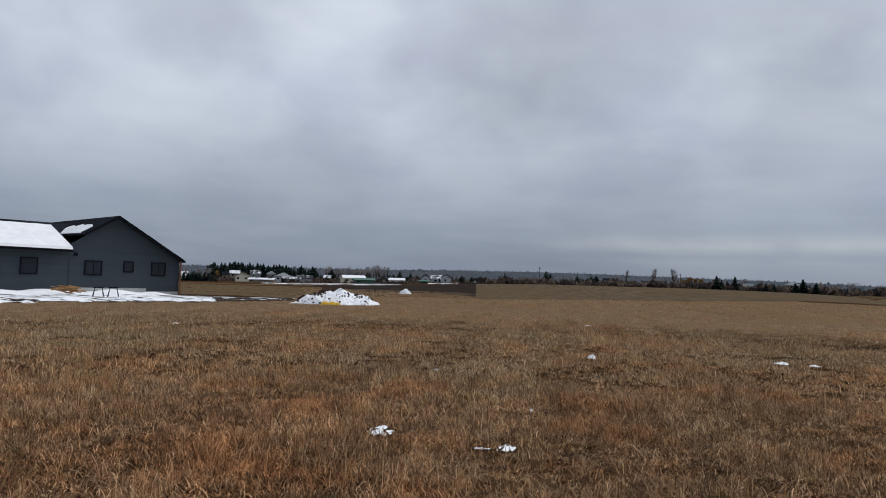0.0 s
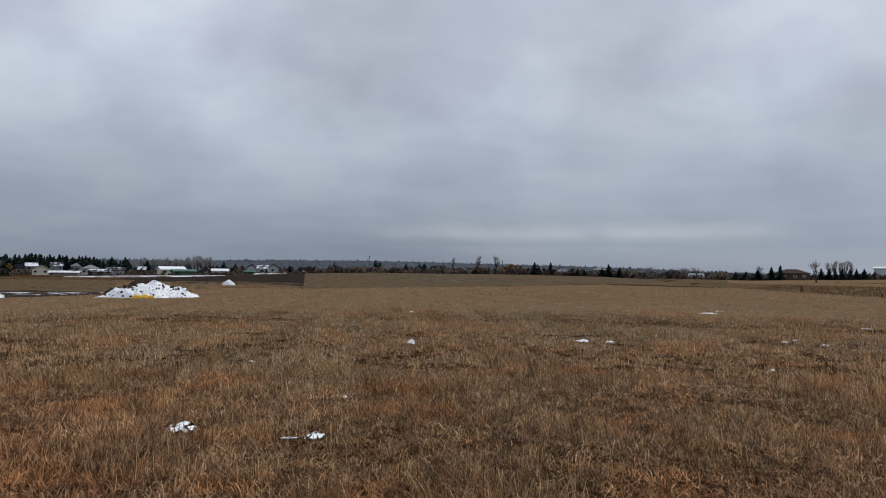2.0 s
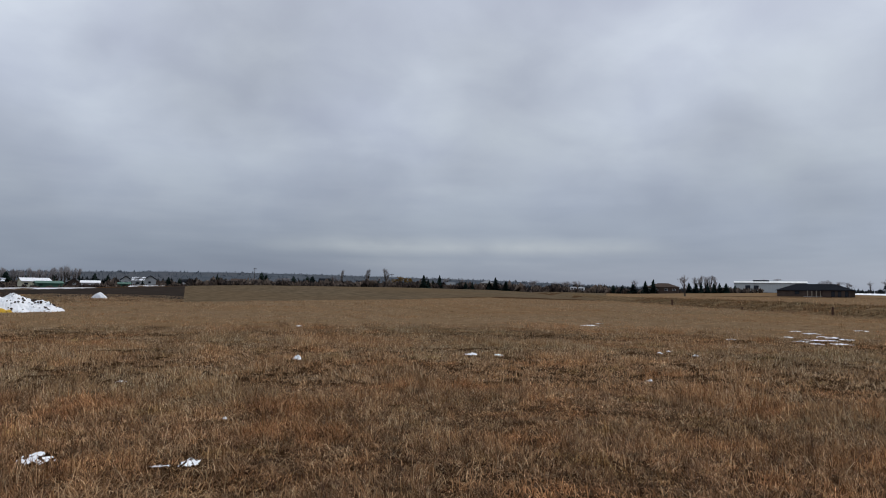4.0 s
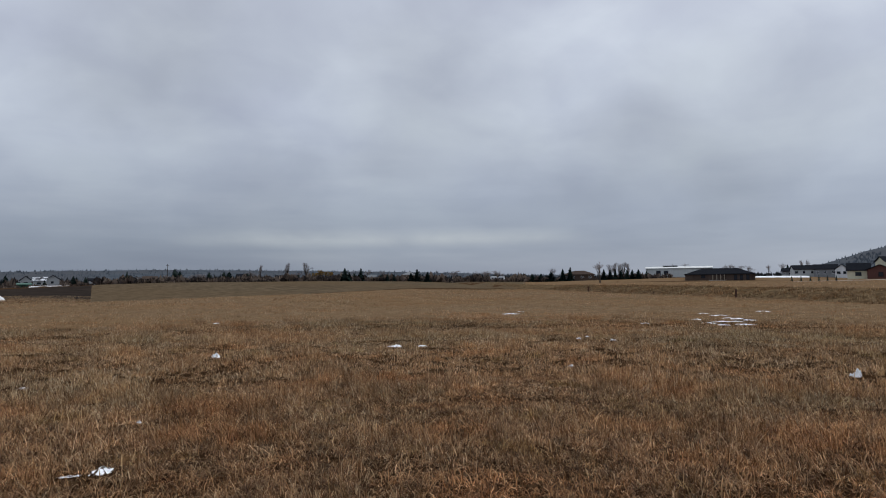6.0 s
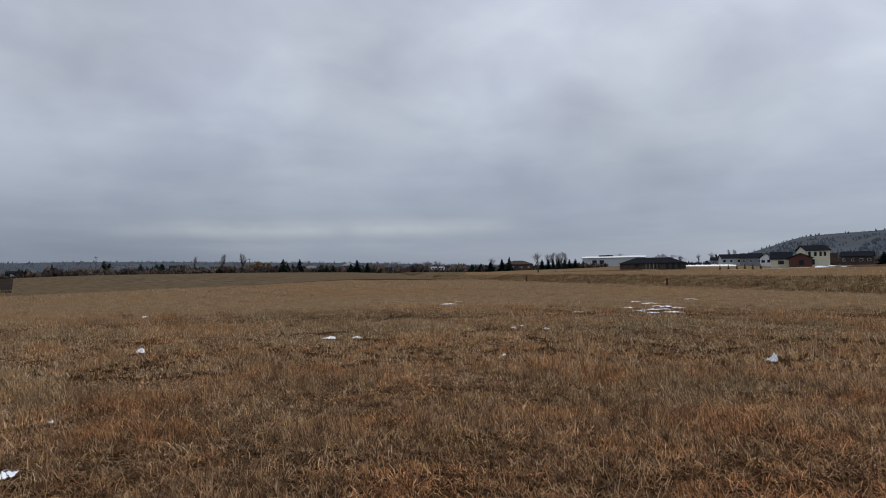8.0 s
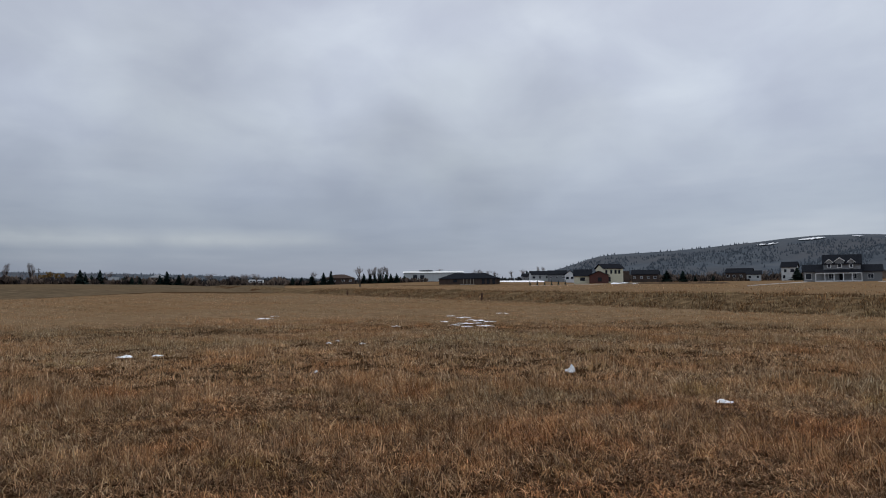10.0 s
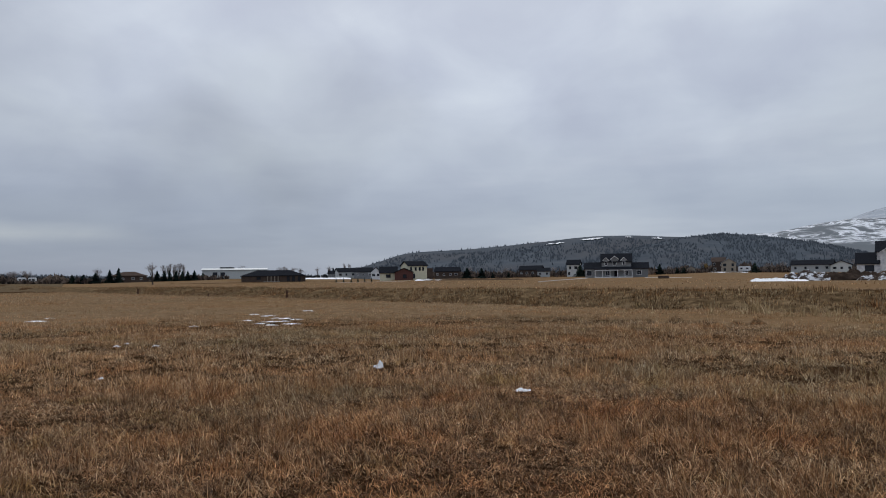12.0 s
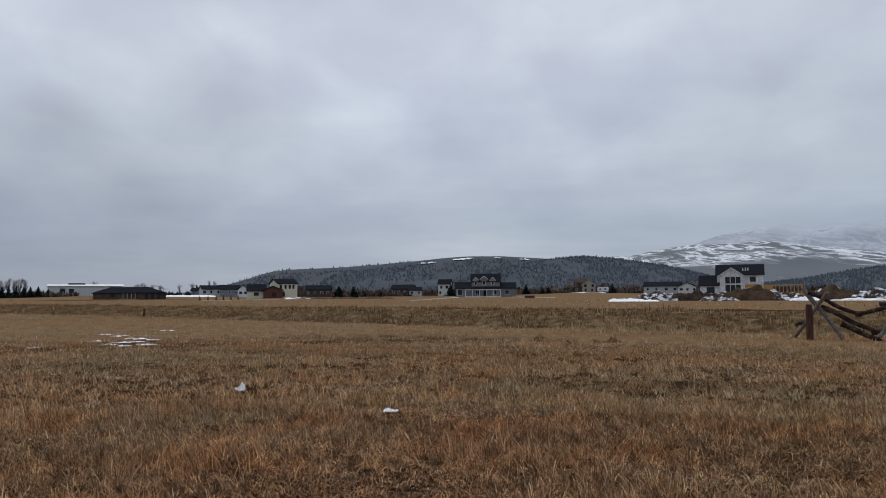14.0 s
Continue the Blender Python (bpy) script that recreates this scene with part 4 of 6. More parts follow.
def lumber_pile():
    ob = thing("lumber_pile", on_ground(-28.2, 52.5, 0.33, 12), "loose heap of offcut boards on a snow bank", "lumber")
    r = random.Random(3)
    for k in range(20):
        bm = bmesh.new()
        w = r.uniform(0.3, 0.75)
        box(bm, -w, w, -0.07, 0.07, -0.03, 0.03)
        b = part("board", bm, "lumber", ob)
        t = r.random() ** 0.7
        b.matrix_basis = pose(r.uniform(-0.55, 0.5), r.uniform(-0.4, 0.4), 0.05 + 0.35 * (1 - t), r.uniform(-12, 12), r.uniform(-14, 14), r.uniform(-35, 35))


lumber_pile()


# ---- heaps of snow and earth ----
def heap(name, az, d, w, deep, h, mat, label, category, turn=0.0, seed=0.0, lumps=0.25, n=52, group="", sharp=0.8, rough=0.15):
    verts, faces = [], []
    for i in range(n + 1):
        for j in range(n // 2 + 1):
            u, v = 2 * i / n - 1, 4 * j / n - 1
            x, y = u * w / 2, v * deep / 2
            rim = 1 + 0.22 * noise.noise((u * 2.1 + seed, v * 2.1, 5.0))
            e = max(0.0, 1 - (math.hypot(u, v) / rim) ** 1.5)
            k = noise.fractal((x * 1.3 + seed, y * 1.3, seed), 0.9, 2.0, 5)
            verts.append((x, y, h * e ** sharp * (1 + lumps * noise.noise((x * 0.5 + seed, y * 0.5, 1.0))) + rough * k * min(h, 1.2) * min(1, 3 * e) - 0.06))
    m = n // 2 + 1
    for i in range(n):
        for j in range(n // 2):
            faces.append((i * m + j, (i + 1) * m + j, (i + 1) * m + j + 1, i * m + j + 1))
    ob = sheet_mesh(name, verts, faces, mat)
    ob.matrix_basis = on_ground(az, d, 0.0, turn)
    return tagged(ob, label, category, group)


def clod(parent, x, y, z, s, seed):
    bm = bmesh.new()
    bmesh.ops.create_icosphere(bm, subdivisions=1, radius=s)
    for v in bm.verts:
        v.co *= 1 + 0.45 * noise.noise(v.co * 4 + Vector((seed, 0, 0)))
        v.co.z *= 0.7
    part("earth_clod", bm, "mud", parent).matrix_basis = pose(x, y, z)


pile = heap("snow_mound", -8.6, 48.5, 6.3, 4.2, 1.05, "snow", "heap of white ploughed snow with dark clods on brown grass", "snow pile", seed=3.0, lumps=0.35, n=80, sharp=0.9, rough=0.22)
cr = random.Random(8)
for k in range(260):
    vert = pile.data.vertices[cr.randrange(len(pile.data.vertices))].co
    if vert.z > 0.15 and vert.y < 0.6:
        clod(pile, vert.x, vert.y, vert.z + 0.01, cr.uniform(0.03, 0.10), k)
for x, y in ((-1.15, -0.35), (-0.75, -0.2), (0.3, 0.05), (-1.45, -0.3), (1.35, -0.5)):
    clod(pile, x, y, 0.72, 0.16, x)
heap("earth_mound", -9.3, 50.2, 4.6, 2.4, 1.13, "mud", "dark muddy earth behind a heap of snow", "mound", seed=14.0, lumps=0.5, sharp=0.8, rough=0.3)
heap("snow_mound", -3.0, 100, 1.9, 1.4, 0.85, "snow", "small steep snow heap on ploughed soil", "snow pile", seed=9.0, n=30)


def tarp():
    ob = thing("tarp", on_ground(-9.05, 46.3, 0.0, 3), "folded yellow plastic tarp below the snow heap", "tarp")
    bm = bmesh.new()
    v = []
    for i in range(15):
        for j in range(7):
            x, y = -0.68 + 1.36 * i / 14, -0.3 + 0.6 * j / 6
            e = min(1, 4 * (0.68 - abs(x)), 5 * (0.3 - abs(y)))
            v.append(bm.verts.new((x, y, 0.28 * max(0, e) ** 0.5 * (0.8 + 0.4 * noise.noise((x * 4, y * 4, 0))) + 0.02)))
    for i in range(14):
        for j in range(6):
            bm.faces.new((v[i * 7 + j], v[i * 7 + 7 + j], v[i * 7 + 8 + j], v[i * 7 + 1 + j]))
    part("sheet", bm, "yellow", ob)


tarp()


# ---- houses across the ditch ----
DEG = math.pi / 180


def reach(az, d, el):
    """Height over the land of a thing at a bearing and distance whose top stands el degrees over the eye's level."""
    p = bearing(az, d)
    return 1.6 + d * math.tan(radians(el)) - ground(p.x, p.y)


def detail(ob, name, mat, *dims, label=""):
    return part(name, box(bmesh.new(), *dims), mat, ob, label)


def cream_house():
    ob = building("house", "cream two-storey house with dark gabled roofs and brick wing", 61.9, 272, [
        (-10.2, -3.8, -1, 6, 2.7, 5.2, "x", "cream", "shingle"),
        (-4.4, 2.6, -5, 3, 2.9, 4.5, "y", "brick", "shingle")],
        [(-7.0, -1, 1.0, 1.8, 1.3, 1, "trim"), (-0.6, -5, 0.7, 1.4, 1.5, 1, "trim")], dz=0.0)
    up = building("house", "cream two-storey house with a dark gabled roof", 62.75, 276, [(-3.6, 4.6, 0, 7, 5.5, 7.3, "x", "cream", "shingle")],
        [(-2.4, 0, 3.6, 0.8, 1.5, 0, "trim"), (-0.4, 0, 3.6, 0.8, 1.5, 0, "trim"), (1.4, 0, 3.6, 0.8, 1.5, 0, "trim"), (-1.2, 0, 0.6, 1.0, 1.9, 0, "trim"), (2.9, 0, 3.6, 0.8, 1.5, 0, "trim")], turn=26, dz=0.0)
    detail(up, "annex", "brown", 4.6, 8.0, 1.5, 7, -0.5, 4.6)


cream_house()


def porch_house():
    ob = building("house", "grey farmhouse with dark roofs, dormers and a white porch", 78.9, 250, [
        (-5.0, 5.0, 0, 8, 5.3, 8.3, "x", "grey", "shingle"),
        (-10.7, -5.0, 0.6, 8, 3.0, 5.3, "x", "grey", "shingle"),
        (5.0, 10.6, 0.6, 8, 3.0, 5.1, "x", "grey", "shingle")],
        [(-9.3, 0.6, 0.7, 1.8, 2.0, 0, "white"), (7.6, 0.6, 0.9, 1.6, 1.6, 1, "white"), (-3.0, 0, 0.8, 1.5, 1.7, 1, "white"), (3.2, 0, 0.8, 1.5, 1.7, 1, "white")], dz=0.0)
    for x, w, top in ((-3.5, 1.7, 6.9), (-0.6, 2.4, 7.3), (2.5, 1.7, 6.9)):
        dormer = part("dormer", wall_part(bmesh.new(), x - w / 2, x + w / 2, -0.25, 3.2, 4.6, top - 0.9, top, "y"), "grey", ob)
        part("roof", roof_part(bmesh.new(), x - w / 2, x + w / 2, -0.25, 3.2, top - 0.9, top, "y", 0.25, 0.2), "shingle", dormer)
        bm = bmesh.new()
        roof_slab(bm, (x - w / 2 - 0.3, top - 1.12), (x, top), -0.62, -0.5, 0.24)
        roof_slab(bm, (x, top), (x + w / 2 + 0.3, top - 1.12), -0.62, -0.5, 0.24)
        part("fascia", bm, "white", dormer, "white gable board")
        window_part(ob, x, -0.26, 4.25, 0.95 if w < 2 else 1.25, 1.35, 0, "white", rail=0.16)
    part("porch_roof", roof_slab_x(-7.4, 5.4, -2.6, 0.3, 2.75, 3.75), "shingle", ob)
    detail(ob, "porch_beam", "white", -7.3, 5.3, -2.55, -2.4, 2.5, 2.78)
    for x in (-7.2, -4.7, -2.2, 0.3, 2.8, 5.2):
        detail(ob, "porch_column", "white", x - 0.11, x + 0.11, -2.55, -2.33, 0.3, 2.55)
    detail(ob, "porch_deck", "white", -7.4, 5.4, -2.7, 0.1, -0.3, 0.32)
    detail(ob, "steps", "concrete", -1.6, 0.5, -3.5, -2.7, -0.3, 0.16)
    detail(ob, "front_door", "trim", -0.75, 0.3, -0.06, 0.02, 0.3, 2.4)
    bm = bmesh.new()
    poly(bm, (5.04, -0.4, 5.35), (5.04, 8.4, 5.35), (5.04, 4, 8.4))
    part("gable_board", bm, "white", ob, "pale gable end")


def roof_slab_x(x0, x1, y0, y1, z0, z1, t=0.18):
    bm = bmesh.new()
    lo = [(x0, y0, z0), (x1, y0, z0), (x1, y1, z1), (x0, y1, z1)]
    hi = [(x, y, z + t) for x, y, z in lo]
    poly(bm, *lo[::-1]), poly(bm, *hi)
    for k in range(4):
        q = (k + 1) % 4
        poly(bm, lo[k], lo[q], hi[q], hi[k])
    return bm


porch_house()
for az in (82.25, 82.65):
    ob = thing("bale", on_ground(az, 190, 0, 10), "small dark brown bale on grass", "bale", "bales by the farmhouse")
    bm = box(bmesh.new(), -0.65, 0.65, -0.4, 0.4, 0, 0.75)
    bmesh.ops.bevel(bm, geom=bm.edges[:], offset=0.08, segments=1, affect="EDGES")
    part("body", bm, "brown", ob)


def half_built_house():
    ob = building("house", "half-built two-storey house in white wrap with a dark roof", 98.45, 224, [
        (-6.3, 6.3, 0, 9, 6.2, 9.3, "x", "wrap", "shingle"),
        (-5.5, 0.9, -1.6, 4, 6.0, 8.2, "y", "wrap", "shingle"),
        (-11.1, -5.5, -0.8, 7, 3.0, 6.1, "x", "wrap", "shingle")],
        [(-8.1, -0.8, 1.0, 2.2, 1.7, 0, "trim"), (3.5, 0, 4.2, 1.6, 1.5, 0, "trim")], dz=0.0)
    for x in (-2.95, -1.5, -0.05):
        for z, h in ((1.0, 2.3), (3.75, 1.9)):
            window_part(ob, x - 0.4, -1.6, z, 1.25, h, 0, "trim", rail=0.12)
    fascia = bmesh.new()
    roof_slab(fascia, (-5.95, 5.72), (-2.3, 8.2), -2.12, -2.02, 0.28)
    roof_slab(fascia, (-2.3, 8.2), (1.35, 5.72), -2.12, -2.02, 0.28)
    part("fascia", fascia, "wrap", ob)
    detail(ob, "sheathing", "osb", 1.4, 5.9, -0.06, -0.01, 1.0, 3.4, label="yellow bare sheathing")
    for k in range(8):
        detail(ob, "brace", "wrap", 1.5 + 0.56 * k, 1.8 + 0.56 * k, -0.1, -0.065, 2.1 + 0.2 * (k % 2), 2.35 + 0.2 * (k % 2))
    # black slab paints the dark inside of a doorway; no hole is cut
    detail(ob, "black_doorway_slab", "trim", 3.6, 5.2, -0.09, 0.0, -0.3, 1.4)
    for x in (0.9, 1.6, 2.3):
        detail(ob, "vent_pipe", "white", x - 0.15, x + 0.15, 1.3, 1.6, 7.2, 8.4)
    # bare stud frame of the garage
    for k in range(11):
        x = 6.5 + 0.98 * k
        detail(ob, "stud", "lumber", x - 0.08, x + 0.08, -0.9, -0.78, -0.4, 3.05)
    for k in range(6):
        x = 7.1 + 1.9 * k
        detail(ob, "stud", "lumber", x - 0.06, x + 0.06, 6.0, 6.12, -0.4, 3.05)
    for y in (-0.92, 5.98):
        detail(ob, "top_plate", "lumber", 6.4, 16.6, y, y + 0.16, 3.05, 3.25)
    for k in range(6):
        y = -0.6 + 1.2 * k
        detail(ob, "stud", "lumber", 16.4, 16.52, y, y + 0.12, -0.4, 3.05)
    detail(ob, "sheathing", "osb", 6.4, 8.8, -1.0, -0.93, 0.2, 2.9, label="yellow bare sheathing")
    # added dark sheet stands in for the shade inside the stud frame
    detail(ob, "sheathing", "brown", 9.0, 12.5, 6.14, 6.2, -0.4, 2.6, label="dark panel standing in for the dim garage interior")


half_built_house()
for az, d, w, deep, h, mat, label, seed in (
        (90.6, 104, 5.6, 3.5, 0.5, "snow", "low ragged bank of snow on the field", 1.0), (92.6, 105, 5.5, 3.5, 1.35, "capped", "snow-covered heap of dug earth", 2.0),
        (95.2, 106, 7.0, 4.0, 1.25, "mud", "long heap of dark dug earth", 3.0), (97.0, 103, 4.2, 2.5, 0.8, "capped", "ragged snowy heap beside dug earth", 4.0),
        (99.2, 106, 8.6, 4.5, 1.65, "dirt", "long heap of brown dug earth", 5.0), (101.4, 106, 5.6, 3.5, 1.1, "capped", "low heap of snowy dug earth", 6.0),
        (98.4, 109, 6.5, 2.5, 1.5, "capped", "snow-covered heap of dug earth", 7.0), (103.1, 104, 4.0, 3.0, 0.5, "snow", "low ragged bank of snow on the field", 8.0),
        (104.8, 108, 5.4, 4.5, 1.7, "dirt", "tall heap of brown dug earth", 9.0), (107.4, 107, 6.5, 4.5, 1.5, "capped", "snow-covered heap of dug earth", 10.0),
        (104.4, 110.5, 5.0, 2.0, 1.75, "capped", "snow behind a heap of earth", 11.0), (106.5, 102.5, 7.5, 1.6, 0.35, "snow", "low ragged bank of snow on the field", 12.0), (101.0, 109.5, 5.5, 2.0, 1.3, "capped", "snow behind a heap of earth", 13.0)):
    heap("snow_mound" if mat == "snow" else "earth_mound", az - 0.22, d, 1.25 * w, deep, 1.02 * h, mat, label, "snow" if mat == "snow" else "mound", seed=seed, group="heaps by the half-built house", lumps=0.7, sharp=0.6, rough=0.34, n=72)

low = building("house", "low dark brown house with a hipped shingle roof", 51.3, 285, [(-12.6, 12.2, 0, 12, 2.2, 4.5, "hip", "brown", "shingle"), (2.2, 11.0, -3, 4, 2.3, 3.7, "hip", "brown", "shingle")],
    [(5.4, -3, 0.1, 1.1, 2.0, 0, "trim"), (7.4, -3, 0.1, 1.1, 2.0, 0, "trim"), (9.6, -3, 0.1, 1.1, 2.0, 0, "trim"), (-6, 0, 0.9, 1.5, 1.1, 0, "trim")], dz=0.0)
for x in (-2.6, -1.2, 0.2, 1.5):
    detail(low, "porch_column", "tan", x - 0.15, x + 0.15, -1.6, -1.3, -0.3, 2.2)
detail(low, "terrace", "concrete", -4.0, 2.2, -2.2, 0, -0.5, 0.12)
barn = building("barn", "long off-white steel barn with two doors", 48.3, 350, [(-15, 15, 0, 18, 4.2, 5.1, "x", "barnwhite", "barnwhite")], [(-9.2, 0, 0.0, 2.2, 3.3, 0, "grey"), (-5.7, 0, 1.1, 2.2, 2.1, 0, "grey")], category="barn", dz=0.0)
detail(barn, "roof_vent", "trim", -7.2, -0.4, 7.5, 9.5, 4.8, 5.75)

# farther houses: bearing from and to, distance, top, ridge axis, wall, roof, label
FAR_HOUSES = [
    (-20.7, -20.1, 320, 0.42, "x", "white", "snow", "small white house with a snowy roof"),
    (-17.6, -17.1, 430, 0.50, "x", "tan", "shingle", "small tan house among bare trees"),
    (-17.0, -16.2, 440, 0.64, "x", "tan", "roofsnow", "tan house with a snowy roof"),
    (-16.6, -15.5, 370, 0.47, "y", "cream", "tan", "cream house with a gabled roof"),
    (-15.4, -14.6, 430, 0.69, "x", "grey", "roofsnow", "grey house with a thinly snowed roof"),
    (-14.2, -13.5, 430, 0.68, "hip", "grey", "grey", "grey house with a hipped roof"),
    (-13.5, -12.2, 360, 0.57, "hip", "pale", "grey", "large pale house with a hipped roof"),
    (-12.9, -11.5, 300, 0.25, "x", "brown", "roofsnow", "dark house with a snow-covered roof"),
    (-11.8, -10.5, 340, 0.42, "x", "grey", "roofsnow", "grey house with a snow-covered roof"),
    (-15.6, -13.6, 300, 0.10, "x", "tan", "roofsnow", "low shed with a snow-covered roof"),
    (-9.7, -9.1, 420, 0.48, "x", "brown", "roofsnow", "brown shed with a snow-covered roof"),
    (-8.1, -6.2, 310, 0.53, "x", "cream", "snow", "cream shed with a snow-covered roof"),
    (-7.2, -5.45, 290, 0.32, "x", "green", "green", "green steel shed beside a snowy yard"),
    (-5.25, -4.4, 300, 0.54, "y", "brown", "roofsnow", "brown gabled house with some roof snow"),
    (-4.4, -3.1, 290, 0.40, "x", "white", "snow", "white house with a snow-covered roof"),
    (-1.9, -1.0, 285, 0.30, "x", "green", "green", "low green steel barn"),
    (-1.75, -1.0, 300, 0.79, "y", "pale", "shingle", "pale gabled house behind a green barn"),
    (-1.0, -0.1, 300, 0.72, "x", "pale", "roofsnow", "pale two-storey house with a snowy roof"),
    (-0.15, 0.78, 290, 0.84, "y", "pale", "shingle", "pale two-storey gabled house"),
    (2.6, 3.2, 330, 0.60, "x", "white", "shingle", "white house with a dark roof"),
    (3.3, 3.9, 340, 0.60, "y", "white", "shingle", "white gabled house behind the crest"),
    (6.2, 7.3, 350, 0.72, "x", "brown", "brown", "brown house among bare trees"),
    (13.1, 13.9, 380, 0.85, "x", "pale", "shingle", "pale house among brown brush"),
    (16.0, 16.7, 390, 0.72, "x", "brown", "shingle", "brown house among brush"),
    (23.4, 24.1, 330, 0.68, "x", "tan", "grey", "tan house with a grey roof"),
    (26.2, 27.3, 420, 0.90, "hip", "tan", "grey", "long tan house with a grey roof"),
    (28.5, 29.3, 330, 0.50, "x", "grey", "shingle", "grey house beside spruces"),
    (30.4, 31.2, 420, 0.34, "x", "brown", "shingle", "far brown house with dark roof"),
    (31.5, 32.5, 430, 0.36, "x", "grey", "shingle", "far grey house with dark roof"),
    (35.4, 36.2, 460, 0.30, "x", "brown", "shingle", "far brown house with dark roof"),
    (39.4, 41.8, 330, 0.80, "hip", "brown", "brown", "low brown house half hidden by trees"),
    (55.5, 56.3, 390, 0.74, "x", "grey", "shingle", "grey house with a dark roof"),
    (56.3, 57.8, 380, 0.94, "x", "pale", "shingle", "pale house with a dark roof"),
    (57.6, 59.2, 370, 0.97, "x", "grey", "shingle", "grey house with a dark roof"),
    (58.95, 59.85, 350, 0.95, "y", "white", "shingle", "white gabled house with a dark roof"),
    (64.2, 66.3, 340, 0.92, "x", "brown", "shingle", "low dark house below a hill"),
    (71.1, 73.0, 360, 0.94, "x", "brown", "shingle", "brown house with a dark roof"),
    (72.6, 73.7, 350, 0.74, "x", "pale", "shingle", "pale garage beside a brown house"),
    (74.95, 76.05, 330, 1.36, "x", "pale", "shingle", "pale two-storey house with a dark roof"),
    (84.2, 84.9, 380, 0.70, "y", "tan", "grey", "small tan house among trees"),
    (86.0, 87.0, 345, 1.32, "x", "brown", "brown", "brown roofed house among trees"),
    (86.7, 87.8, 335, 1.22, "y", "tan", "grey", "tan gabled house beside a camper"),
    (91.4, 94.2, 330, 0.98, "x", "pale", "shingle", "long pale house with a dark roof"),
    (94.0, 95.4, 325, 0.90, "y", "pale", "shingle", "pale gabled house wing"),
]
fr = random.Random(21)
for a0, a1, d, top, axis, wall, roof, label in FAR_HOUSES:
    az, w = (a0 + a1) / 2, d * (a1 - a0) * DEG
    h = reach(az, d, top) - 0.22
    eave = h * (0.62 if h < 6 else 0.7)
    n = max(1, min(4, int(w / 2.6)))
    rows = [0.28] if h < 6 else [0.12, 0.45]
    wins = [(-w / 2 + w * (k + 0.5) / n + fr.uniform(-0.3, 0.3), 0, h * z, fr.uniform(0.8, 1.4), min(1.3, h * 0.2), fr.randrange(2), "white" if wall in ("brown", "grey") else "trim") for k in range(n) for z in rows]
    building("shed" if "shed" in label else "house", label, az, d, [(-w / 2 + 0.3, w / 2 - 0.3, 0, min(9, w), eave, h, axis, wall, roof)], wins if "shed" not in label else wins[:1], fr.uniform(-12, 12) if axis != "y" else fr.uniform(-4, 4), "far houses", 0.0, "shed" if "shed" in label else "house")


# ---- vehicles ----
def camper(az, d, turn, length, label):
    ob = thing("camper", on_ground(az, d, 0, turn), label, "camper")
    bm = box(bmesh.new(), -length / 2, length / 2, -1.15, 1.15, 0.55, 2.75)
    bmesh.ops.bevel(bm, geom=bm.edges[:], offset=0.25, segments=2, affect="EDGES")
    part("body", bm, "white", ob)
    for x in (-length * 0.25, length * 0.2):
        window_part(ob, x, -1.15, 1.5, 0.9, 0.6, 0, "trim")
    for x in (-0.5, 0.5):
        bm = bmesh.new()
        bar(bm, (x, -1.2, 0.36), (x, -0.95, 0.36), 0.36, n=12)
        part("wheel", bm, "trim", ob)


camper(88.33, 335, 4, 5.2, "white camper trailer parked by a house")
camper(20.9, 335, 20, 3.4, "white box trailer parked below willows")
camper(33.75, 330, 10, 3.0, "white trailer parked by a far track")
camper(34.4, 335, -10, 2.8, "white trailer parked by a far track")


# ---- tracks, drives and snow across the ditch ----
overlay("driveway", 72.6, 76.7, [(72.6, 124), (74.5, 172), (76.7, 236)], [(72.6, 127), (74.5, 180), (76.7, 250)], "gravel", "pale gravel drive to a farmhouse", "road", 0.14, 0.02, 0.6)
overlay("driveway", 81.0, 84.6, [(81, 232), (84.6, 205)], [(81, 244), (84.6, 212)], "gravel", "pale gravel strip beside a farmhouse", "road", 0.06, 0.02, 0.6)
overlay("driveway", 56.2, 62.3, [(56.2, 205), (62.3, 236)], [(56.2, 211), (62.3, 244)], "gravel", "pale gravel drive to a cream house", "road", 0.06, 0.02, 0.6)
overlay("snow_sheet", 53.6, 57.4, [(53.6, 318), (57.4, 312)], [(53.6, 350), (57.4, 352)], "snow", "wide patch of snow on a slope", "snow", 0.1, 0.3, 3.0, kind="", seed=1.0)
overlay("snow_sheet", 62.6, 65.0, [(62.6, 232), (65, 240)], [(62.6, 264), (65, 250)], "brokensnow", "patch of snow beside a cream house", "snow", 0.15, 0.35, 2.0, kind="", seed=4.0)
overlay("snow_sheet", 88.6, 92.5, [(88.6, 98), (92.5, 98)], [(88.6, 101), (92.5, 110)], "snow", "thin snow beside heaps of earth", "snow", 0.08, 0.12, 1.2, kind="", seed=6.0)
overlay("snow_sheet", 85.8, 88.6, [(85.8, 318), (88.6, 318)], [(85.8, 328), (88.6, 328)], "brokensnow", "thin snow before a tan house", "snow", 0.15, 0.2, 1.5, kind="", seed=6.0)
overlay("snow_sheet", -1.2, 1.4, [(-1.2, 262), (1.4, 262)], [(-1.2, 285), (1.4, 280)], "brokensnow", "snow in the yard of pale houses", "snow", 0.15, 0.3, 2.0, kind="", seed=7.0)
overlay("earth_bank", 64.5, 71.5, [(64.5, 235), (71.5, 215)], [(64.5, 243), (71.5, 222)], "dirt", "low bank of brown earth", "ground", 0.1, 0.5, 1.0, seed=7.0)


